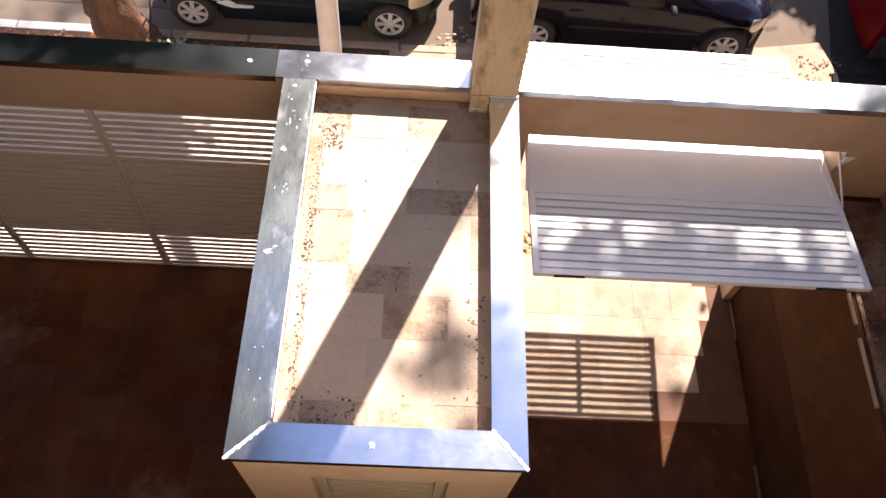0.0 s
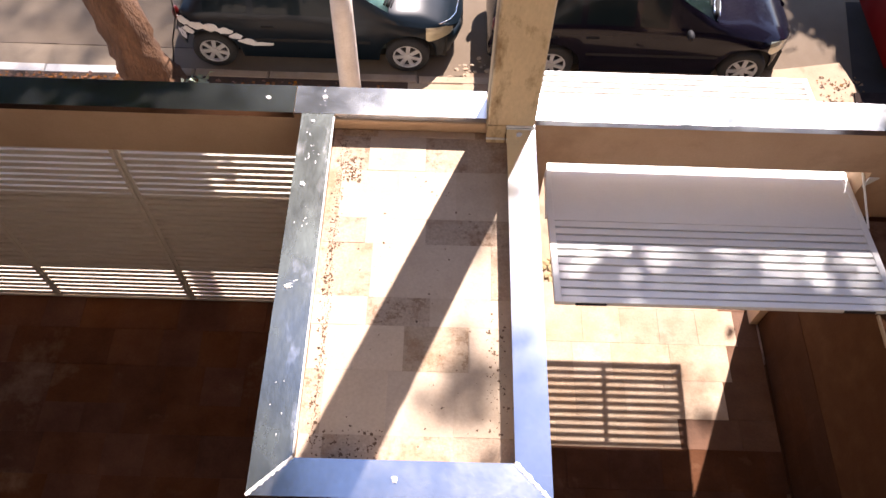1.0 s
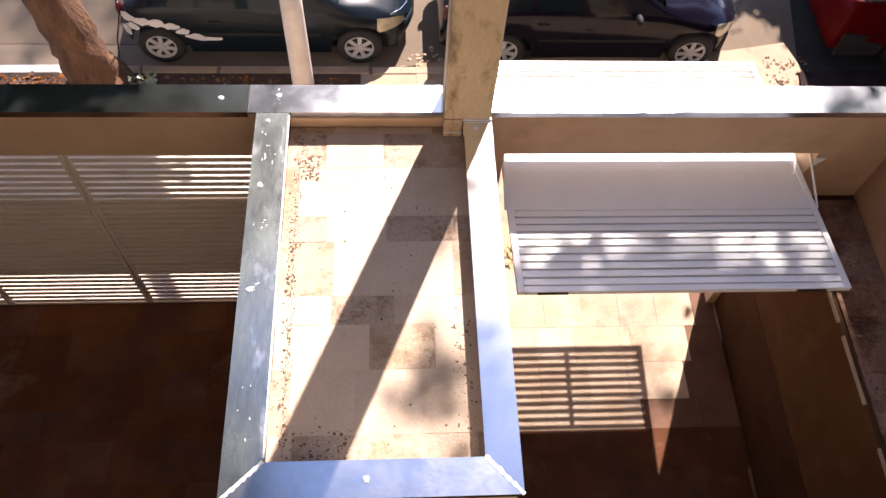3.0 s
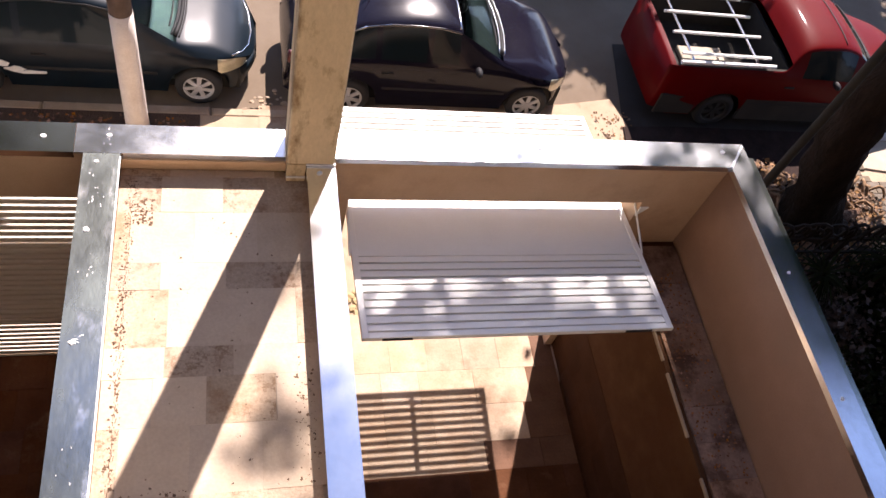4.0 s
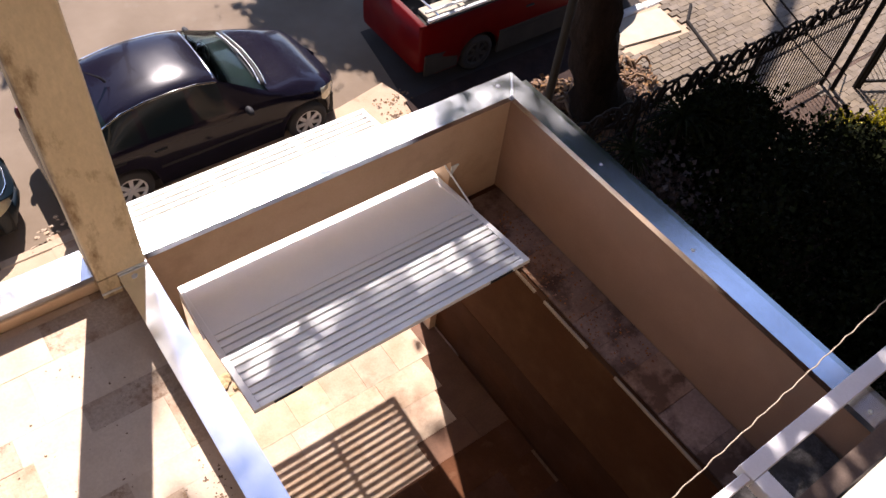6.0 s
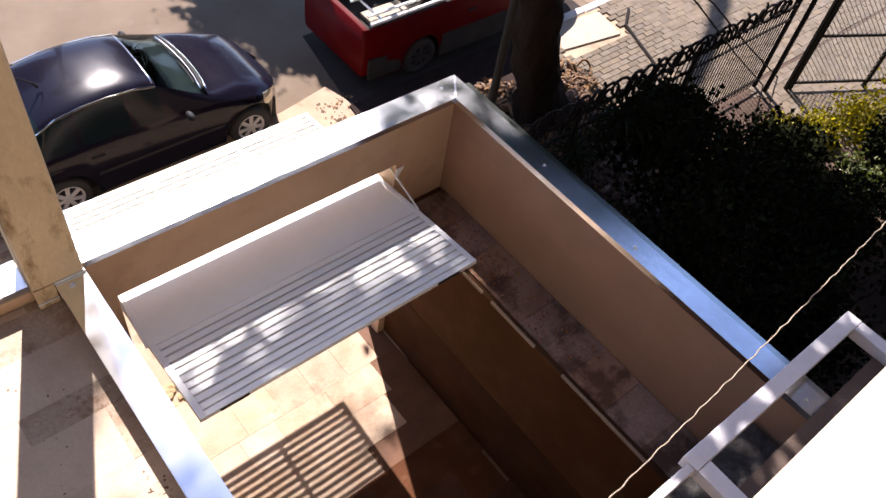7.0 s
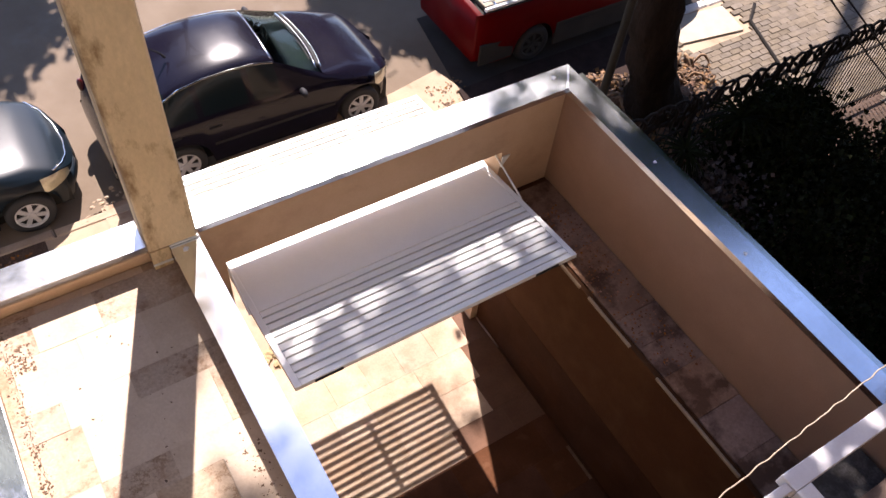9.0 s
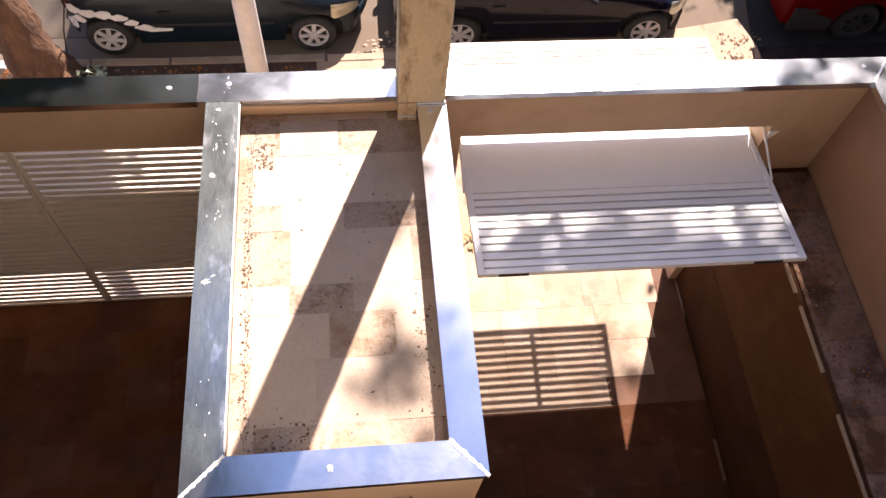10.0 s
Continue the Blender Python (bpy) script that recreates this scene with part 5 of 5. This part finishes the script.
for a, b in ((-14, -0.25), (10.6, 22)):
    solo("gutter", bx(a, b, 7.30, 7.74, -0.166, -0.158), GUTTER, "pale concrete gutter strip along the kerb", "gutter", kind="structure")
# Dark sheet laid on the road carries the shade round the pickup.
solo("road_patch", prism([(5.42, 7.22), (10.4, 7.22), (10.5, 8.95), (9.0, 9.15), (5.75, 9.05)], -0.166, -0.160), SHADETAR, "dark sheet on the asphalt for the shade under the pickup", "road", kind="structure")
bm = bmesh.new()
pts = [(-9 + k * 0.09, 7.75 + 0.018 * noise.noise(Vector((k * 0.7, 3, 0))), -0.161) for k in range(95)]
tube(bm, pts, [0.004 + 0.012 * max(0, noise.noise(Vector((k * 0.31, 7, 1)))) for k in range(95)], 5)
solo("gutter_joint", bm, SOIL, "dark dirty joint between gutter and asphalt", "joint", kind="structure")

# Tree soil spread wider and blackened to carry deep shade on the pavement.
solo("tree_pit", prism([(5.0, 4.36), (7.1, 4.34), (8.45, 4.42), (8.55, 5.6), (8.75, 6.3), (8.7, 7.22), (6.2, 7.24), (5.35, 7.2), (5.1, 5.6)], -0.1, -0.022), SHADESOIL, "soil round the street tree, widened and blackened for shade", "soil", kind="structure")

# ---- garden beside the side wall ----
solo("garden_bed", bx(4.15, 16, 0.09, 4.35, -0.14, -0.02), SOIL, "shaded garden soil behind the iron fence", "soil", kind="structure")


def bush(cx, cy, r, h, n, size, material, label, seed):
    g = random.Random(seed)
    b = thing("bush", (cx, cy, -0.02), label, "bush", "garden bushes")
    for k in range(5):
        a = g.uniform(0, 6.28)
        bm = bmesh.new()
        tube(bm, [(cx + 0.05 * math.cos(a), cy + 0.05 * math.sin(a), -0.03), (cx + r * 0.3 * math.cos(a), cy + r * 0.3 * math.sin(a), h * 0.5),
                  (cx + r * 0.6 * math.cos(a), cy + r * 0.6 * math.sin(a), h * 0.85)], [0.025, 0.018, 0.007], 6)
        part("stem", bm, BARK2, b)
    spots = []
    lumps = [(g.uniform(0, 6.28), g.uniform(0.1, 0.85), g.uniform(0.25, 1.0)) for _ in range(26)]
    for _ in range(n):
        a, rr, z = g.choice(lumps)
        s = 0.17 * r + 0.05
        spots.append(Vector((cx + r * rr * math.cos(a) + g.gauss(0, s), cy + r * rr * math.sin(a) + g.gauss(0, s), max(0.02, h * z * (1.05 - 0.35 * rr) + g.gauss(0, s * 0.8)))))
    f = new("foliage", leaves_mesh("foliage", spots, size, material, g))
    f.parent = b
    f.matrix_parent_inverse = Matrix.Translation((-cx, -cy, 0.02))
    return b


for k, (cx, cy, r, h) in enumerate(((5.3, 3.4, 0.85, 1.3), (6.4, 3.5, 0.85, 1.5), (7.4, 3.6, 0.8, 1.7), (5.2, 1.9, 0.9, 1.3), (6.5, 2.2, 1.0, 1.5), (7.8, 2.6, 0.95, 1.5),
                                    (9.4, 2.0, 0.6, 0.7), (11.4, 1.3, 0.8, 0.9), (10.4, 0.9, 0.8, 0.9), (11.7, 2.0, 0.45, 0.5), (9.9, 2.95, 0.55, 0.7), (9.7, 0.5, 0.8, 0.9), (5.6, 0.8, 0.7, 1.2), (7.2, 1.0, 0.9, 1.4), (8.7, 1.6, 0.8, 1.1), (8.9, 3.1, 0.7, 1.0))):
    # First two bushes are grey to stand in for shaded ground by the wall.
    if k < 2:
        bush(cx, cy, r, h - 0.35, 3200, 0.07, GREYLEAF, "grey-leaved low bush standing in for shaded ground by the wall", 40 + k)
    else:
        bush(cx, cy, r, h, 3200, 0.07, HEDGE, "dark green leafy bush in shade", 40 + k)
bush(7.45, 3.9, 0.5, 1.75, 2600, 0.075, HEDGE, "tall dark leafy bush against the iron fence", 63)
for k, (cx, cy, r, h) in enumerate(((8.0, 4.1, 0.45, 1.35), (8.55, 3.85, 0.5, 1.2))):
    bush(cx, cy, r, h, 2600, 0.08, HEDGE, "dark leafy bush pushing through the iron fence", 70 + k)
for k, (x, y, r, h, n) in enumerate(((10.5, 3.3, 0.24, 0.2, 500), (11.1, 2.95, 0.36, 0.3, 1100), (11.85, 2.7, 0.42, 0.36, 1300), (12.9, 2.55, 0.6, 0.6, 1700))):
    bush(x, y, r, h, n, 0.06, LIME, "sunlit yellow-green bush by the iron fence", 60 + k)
bush(10.6, 2.0, 0.32, 0.28, 700, 0.08, GRASSM, "bright green low plant", 66)


def spiky_plant(cx, cy, z0, stalk, n, length, seed):
    """Arched sword-like leaves on a short stalk."""
    g = random.Random(seed)
    p = thing("fern_plant", (cx, cy, z0), "dark spiky fern against the iron fence", "plant", "ferns")
    bm = bmesh.new()
    tube(bm, [(cx, cy, z0), (cx + 0.02, cy, z0 + stalk)], [0.05, 0.035], 7)
    part("stalk", bm, BARK2, p)
    bm = bmesh.new()
    for _ in range(n):
        a, up, ln = g.uniform(0, 6.28), g.uniform(0.2, 1.2), length * g.uniform(0.6, 1.1)
        d, s = Vector((math.cos(a), math.sin(a), 0)), Vector((-math.sin(a), math.cos(a), 0))
        last = None
        for i in range(6):
            u = i / 5
            c = Vector((cx, cy, z0 + stalk)) + d * ln * u * math.cos(up * (1 - u * 0.6)) + Vector((0, 0, ln * (u * math.sin(up) - 0.7 * u * u)))
            w = 0.016 * (1 - u) ** 0.6 + 0.001
            now = (bm.verts.new(c - s * w), bm.verts.new(c + s * w))
            if last:
                bm.faces.new((last[0], last[1], now[1], now[0]))
            last = now
    part("fronds", bm, HEDGE, p, "dark arching fronds")


spiky_plant(7.0, 3.95, -0.02, 1.45, 70, 0.62, 5)
spiky_plant(7.75, 3.8, -0.02, 1.30, 60, 0.55, 6)
spiky_plant(6.3, 4.0, -0.02, 1.2, 60, 0.5, 7)
for k, (x, y, r) in enumerate(((10.3, 2.3, 0.10), (10.62, 2.22, 0.12))):
    bm = bmesh.new()
    bmesh.ops.create_icosphere(bm, subdivisions=2, radius=r, matrix=Matrix.Translation((x, y, 0.03)) @ Matrix.Diagonal((1.3, 0.9, 0.7, 1)))
    for v in bm.verts:
        v.co += Vector((x, y, 0)).cross(v.co).normalized() * 0.02 * noise.noise(v.co * 9)
    solo("garden_stone", bm, SLAB, "pale rounded garden stone", "stone", "garden stones", smooth=True)

# ---- iron fence and mesh gate on the street side of the garden ----
fence = thing("iron_fence", (8.3, 4.25, -0.05), "black wrought-iron fence with curled tops", "fence")
FY = 4.25
for z in (0.12, 1.25, 1.5):
    part("rail", bx(4.2, 11.2, FY - 0.012, FY + 0.012, z, z + 0.03), IRON, fence)
for x in (4.25, 6.5, 8.8, 11.2):
    part("post", bx(x - 0.025, x + 0.025, FY - 0.025, FY + 0.025, -0.06, 1.62, bevel=0.004), IRON, fence)
bar = mesh_of("bar", bx(-0.006, 0.006, -0.006, 0.006, 0.02, 1.52), IRON)
for k in range(70):
    x = 4.36 + k * 0.11 if k < 39 else 8.65 + (k - 39) * 0.082
    o = new("bar", bar)
    o.parent = fence
    o.location = (x - 8.3, 0, 0.05)
bm = bmesh.new()
pts = []
for s in range(19):
    a = s / 18 * 1.65 * 2 * math.pi
    r = 0.025 + 0.075 * s / 18
    pts.append((r * math.cos(a), 0, r * math.sin(a)))
tube(bm, [(2.1 * px, py, 2.1 * pz) for px, py, pz in pts], 0.02, 5)
curl = mesh_of("curl", bm, IRON)
for k in range(27):
    o = new("curl", curl)
    o.parent = fence
    o.location = (4.6 + k * 0.24 - 8.3, 0, 1.66 + (0.035 if k % 2 else 0))
    o.rotation_euler = (0, radians(180 * (k % 2) + rngl.uniform(-20, 20)), radians(rngl.uniform(-15, 15)))
# mesh gate standing ajar, its leaf turned towards the garden
gate2 = thing("mesh_gate", (11.62, 3.92, -0.06), "grey iron mesh gate with dark posts, standing ajar", "gate")
GTURN = Matrix.Translation((11.62, 3.92, 0)) @ Matrix.Rotation(radians(-27.7), 4, "Z")
part("post", bx(11.22, 11.28, 4.05, 4.11, -0.06, 2.1, bevel=0.004), IRON, gate2)
for x in (0.0, 0.07, 1.47, 2.9):
    part("post", bx(x - 0.028, x + 0.028, -0.03, 0.03, -0.06, 2.05, bevel=0.004, m=GTURN), IRON, gate2)
for z in (0.1, 1.0, 1.9):
    part("rail", bx(0.1, 2.87, -0.018, 0.018, z, z + 0.04, m=GTURN), IRON, gate2)
bm = bmesh.new()
for k in range(-22, 33):
    for sgn in (1, -1):
        a, b = (k * 0.085, 0.12), (k * 0.085 + 1.82, 1.94)
        x0, x1 = max(0.1, a[0]), min(2.87, b[0])
        if x1 - x0 < 0.05:
            continue
        z0, z1 = 0.12 + (x0 - a[0]), 0.12 + (x1 - a[0])
        if sgn < 0:
            z0, z1 = 2.06 - z0, 2.06 - z1
        tube(bm, [GTURN @ Vector((x0, 0, z0)), GTURN @ Vector((x1, 0, z1))], 0.0055, 4)
tagged(part("wire_mesh", bm, MESHIRON, gate2, "pale woven wire mesh"), kind="stuff")
# leaning iron rod on the paving
bm = bmesh.new()
tube(bm, [(9.73, 4.4, -0.015), (10.1, 5.36, -0.015), (10.54, 6.5, -0.015), (10.95, 6.8, -0.015)], 0.028, 6)
solo("iron_pipe", bm, IRON, "thin dark iron channel lying in the block paving", "pipe")
for x, z, foot in ((8.1, 2.55, 11.38), (8.5, 2.42, 11.8)):
    bm = bmesh.new()
    tube(bm, [(5.88, 5.06, 4.3), (7.0, 4.6, 3.45), (x, 4.2, z), ((x + foot) / 2, 4.18, z / 2 - 0.05), (foot, 4.18, -0.03)], 0.011, 5)
    solo("cable", bm, IRON, "thin dark cable slanting from the sapling to the ground", "cable")

# ---- white beam frame on the facade, rope and stone ledge ----
BZ = 3.39
pg = thing("beam_frame", (3.7, 0.3, BZ - 0.06), "white painted ladder-like beam frame fixed to the facade", "pergola")
part("front_beam", bx(2.88, 4.70, 0.405, 0.515, BZ - 0.10, BZ, bevel=0.004), BEAM, pg)
part("cross_beam", bx(2.88, 2.995, 0.072, 0.402, BZ - 0.10, BZ - 0.002, bevel=0.004), BEAM, pg)
part("cross_beam", bx(4.60, 4.70, 0.072, 0.402, BZ - 0.10, BZ - 0.002, bevel=0.004), BEAM, pg)
part("thin_beam", bx(1.6, 2.876, 0.42, 0.475, BZ - 0.08, BZ - 0.012, bevel=0.004), BEAM, pg)
# Taupe colour of this strip carries the shade on the facade behind.
part("back_strip", bx(2.998, 4.597, 0.072, 0.20, BZ - 0.14, BZ - 0.09), TAUPE, pg, "taupe strip for the shaded facade behind the beams")
part("cross_beam", bx(1.6, 1.68, 0.072, 0.417, BZ - 0.08, BZ - 0.012, bevel=0.004), BEAM, pg)
solo("stone_ledge", bx(2.2, 3.95, 0.075, 0.46, 2.0, 2.72, bevel=0.01), GRANITE, "mottled grey stone ledge under the white beams", "ledge")
bm = bmesh.new()
pts = []
for k in range(301):
    s = k / 300
    x = 0.7 + s * 6.8
    y = 0.51 + 0.075 * (x - 1.76) / 1.1 - 0.03 * math.sin(math.pi * s)
    if x > 5:
        y -= 0.11 * (x - 5) ** 2
    if x < 1.5:
        y -= 0.65 * (1.5 - x) ** 2
    z = 4.5 + 0.002 * math.sin(x * 43) + 0.002 * math.sin(x * 27 + 1) - 0.05 * math.sin(math.pi * s)
    pts.append((x, max(y, 0.07) + 0.0022 * math.sin(x * 37) + 0.0018 * math.sin(x * 61), z))
tube(bm, pts, 0.0032, 6)
solo("clothes_line", bm, ROPE, "pale wavy rope strung along the facade", "rope")

# ---- pieces: kerb stones, tiles and paving blocks ----
def piece(name, sx, sy, sz, b, material):
    """A low block with chamfered upper edges, its top centre at the origin."""
    bm = bmesh.new()
    r0 = [bm.verts.new((x * sx / 2, y * sy / 2, -sz)) for x, y in ((-1, -1), (1, -1), (1, 1), (-1, 1))]
    r1 = [bm.verts.new((x * sx / 2, y * sy / 2, -b)) for x, y in ((-1, -1), (1, -1), (1, 1), (-1, 1))]
    r2 = [bm.verts.new((x * (sx / 2 - b), y * (sy / 2 - b), 0)) for x, y in ((-1, -1), (1, -1), (1, 1), (-1, 1))]
    for a, c in ((r0, r1), (r1, r2)):
        for i in range(4):
            bm.faces.new((a[i], a[(i + 1) % 4], c[(i + 1) % 4], c[i]))
    bm.faces.new(r2)
    return mesh_of(name, bm, material)


def lay(mesh, name, parent, x, y, z, turn=0.0):
    o = new(name, mesh)
    o.parent = parent
    o.location = Vector((x, y, z)) - parent.location
    o.rotation_euler = (0, 0, turn)
    return o


rngp = random.Random(77)
kerb_mesh = piece("kerb_stone", 0.93, 0.14, 0.13, 0.02, KERB)
white_kerb = piece("kerb_stone", 0.93, 0.16, 0.13, 0.02, WHITEWASH)
for k in range(42):
    x = -14 + k * 0.95
    if 0.3 < x < 9.2:
        continue
    lay(white_kerb if -6.4 < x < -3.9 or x > 9.3 else kerb_mesh, "kerb_stone", pavement, x, 7.225, -0.035 + rngp.uniform(-0.012, 0.006), rngp.uniform(-0.02, 0.02))
# patio tile rows of mixed lengths; darker stones outside the sun patch carry shade
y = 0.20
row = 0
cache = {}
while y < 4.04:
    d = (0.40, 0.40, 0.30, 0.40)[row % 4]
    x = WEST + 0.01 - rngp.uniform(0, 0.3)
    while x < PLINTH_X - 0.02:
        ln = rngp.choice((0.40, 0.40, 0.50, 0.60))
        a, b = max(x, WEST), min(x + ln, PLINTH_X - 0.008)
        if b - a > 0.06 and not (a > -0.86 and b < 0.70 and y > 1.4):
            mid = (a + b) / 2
            stone = SHADEREDSTONE if mid < 0.7 else SHADESTONE if y < 2.45 else (STONE if b < (2.95 if y < 2.75 else 3.08 if y < 3.1 else 3.3) else SHADETANSTONE)
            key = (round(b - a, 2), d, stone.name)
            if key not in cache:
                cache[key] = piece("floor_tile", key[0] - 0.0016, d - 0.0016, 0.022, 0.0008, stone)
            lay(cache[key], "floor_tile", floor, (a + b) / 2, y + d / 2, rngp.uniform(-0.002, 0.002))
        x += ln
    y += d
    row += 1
# roof tiles of the entrance block
y, row = 1.39, 0
while y < 3.84:
    d = min((0.20, 0.40, 0.30, 0.20, 0.40)[row % 5], 3.853 - y)
    x = -0.688 - rngp.uniform(0.0, 0.3)
    while x < 0.55:
        ln = rngp.choice((0.40, 0.40, 0.38, 0.30))
        a, b = max(x, -0.688), min(x + ln, 0.558)
        if b - a > 0.04 and d > 0.03:
            key = (round(b - a, 2), round(d, 2), "pale" if rngp.random() < 0.42 else "brown")
            if key not in cache:
                cache[key] = piece("roof_tile", key[0] - 0.0006, key[1] - 0.0006, 0.022, 0.0003, ROOFPALE if key[2] == "pale" else ROOFSTONE)
            lay(cache[key], "roof_tile", eb, (a + b) / 2, y + d / 2, ROOF_Z + rngp.uniform(-0.0015, 0.0015))
        x += ln
    y += d
    row += 1
# stone on top of the side ledge
y = 0.1
while y < 3.8:
    d = rngp.choice((0.3, 0.4, 0.45))
    b = min(y + d, 3.85)
    key = (round(b - y, 2), "l")
    if key not in cache:
        cache[key] = piece("ledge_tile", 0.43, key[0] - 0.003, 0.02, 0.0015, LEDGESTONE)
    lay(cache[key], "ledge_tile", ledge, 3.75, (y + b) / 2, LEDGE_Z + rngp.uniform(-0.002, 0.002))
    y = b
# stone cladding on the lower face of the ledge wall, nearly flush
for row in range(3):
    y = 0.1 - (0.17 if row % 2 else 0.0)
    while y < 3.82:
        a, b = max(y, 0.1), min(y + 0.42, 3.85)
        key = (round(b - a, 2), "w")
        if key not in cache:
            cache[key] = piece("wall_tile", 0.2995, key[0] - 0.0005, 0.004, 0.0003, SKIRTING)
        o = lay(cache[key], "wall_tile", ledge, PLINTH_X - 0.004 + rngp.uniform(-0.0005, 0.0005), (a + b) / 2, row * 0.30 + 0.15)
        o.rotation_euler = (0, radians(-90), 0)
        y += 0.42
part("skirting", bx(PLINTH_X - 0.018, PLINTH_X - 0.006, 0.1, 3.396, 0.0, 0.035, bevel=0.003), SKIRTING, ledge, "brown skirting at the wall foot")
part("skirting", bx(PLINTH_X - 0.018, PLINTH_X - 0.006, 3.40, 3.84, 0.0, 0.03, bevel=0.003), LEDGESTONE, ledge, "soiled stone skirting at the wall foot")
# block paving in running bond beyond the tree
pav = piece("paving_block", 0.214, 0.104, 0.04, 0.006, PAVER)
far = bmesh.new()
count = 0
for r in range(26):
    for c in range(44):
        x, yy = 7.9 + c * 0.22 + (0.11 if r % 2 else 0), 4.42 + r * 0.108
        if x < 8.35 or (9.0 < x < 10.5 and 6.35 < yy < 7.2):
            continue
        z = -0.03 + rngp.uniform(-0.006, 0.004)
        if 8.2 < x < 10.9 and 4.7 < yy < 6.9 and count < 300:
            lay(pav, "paving_block", pavement, x, yy, z, rngp.uniform(-0.03, 0.03))
            count += 1
        else:
            box(far, x - 0.107, x + 0.107, yy - 0.052, yy + 0.052, -0.07, z)
for r in range(17):
    for c in range(26):
        x, yy = 10.95 + c * 0.22 + (0.11 if r % 2 else 0), 2.5 + r * 0.108
        if x - 11.0 > (4.35 - yy) * 0.2:
            box(far, x - 0.107, x + 0.107, yy - 0.052, yy + 0.052, -0.03, -0.006 + rngp.uniform(-0.005, 0.004))
rest = part("paving_rest", far, PAVER_REST, pavement, "grey block paving")
tagged(rest, kind="stuff")
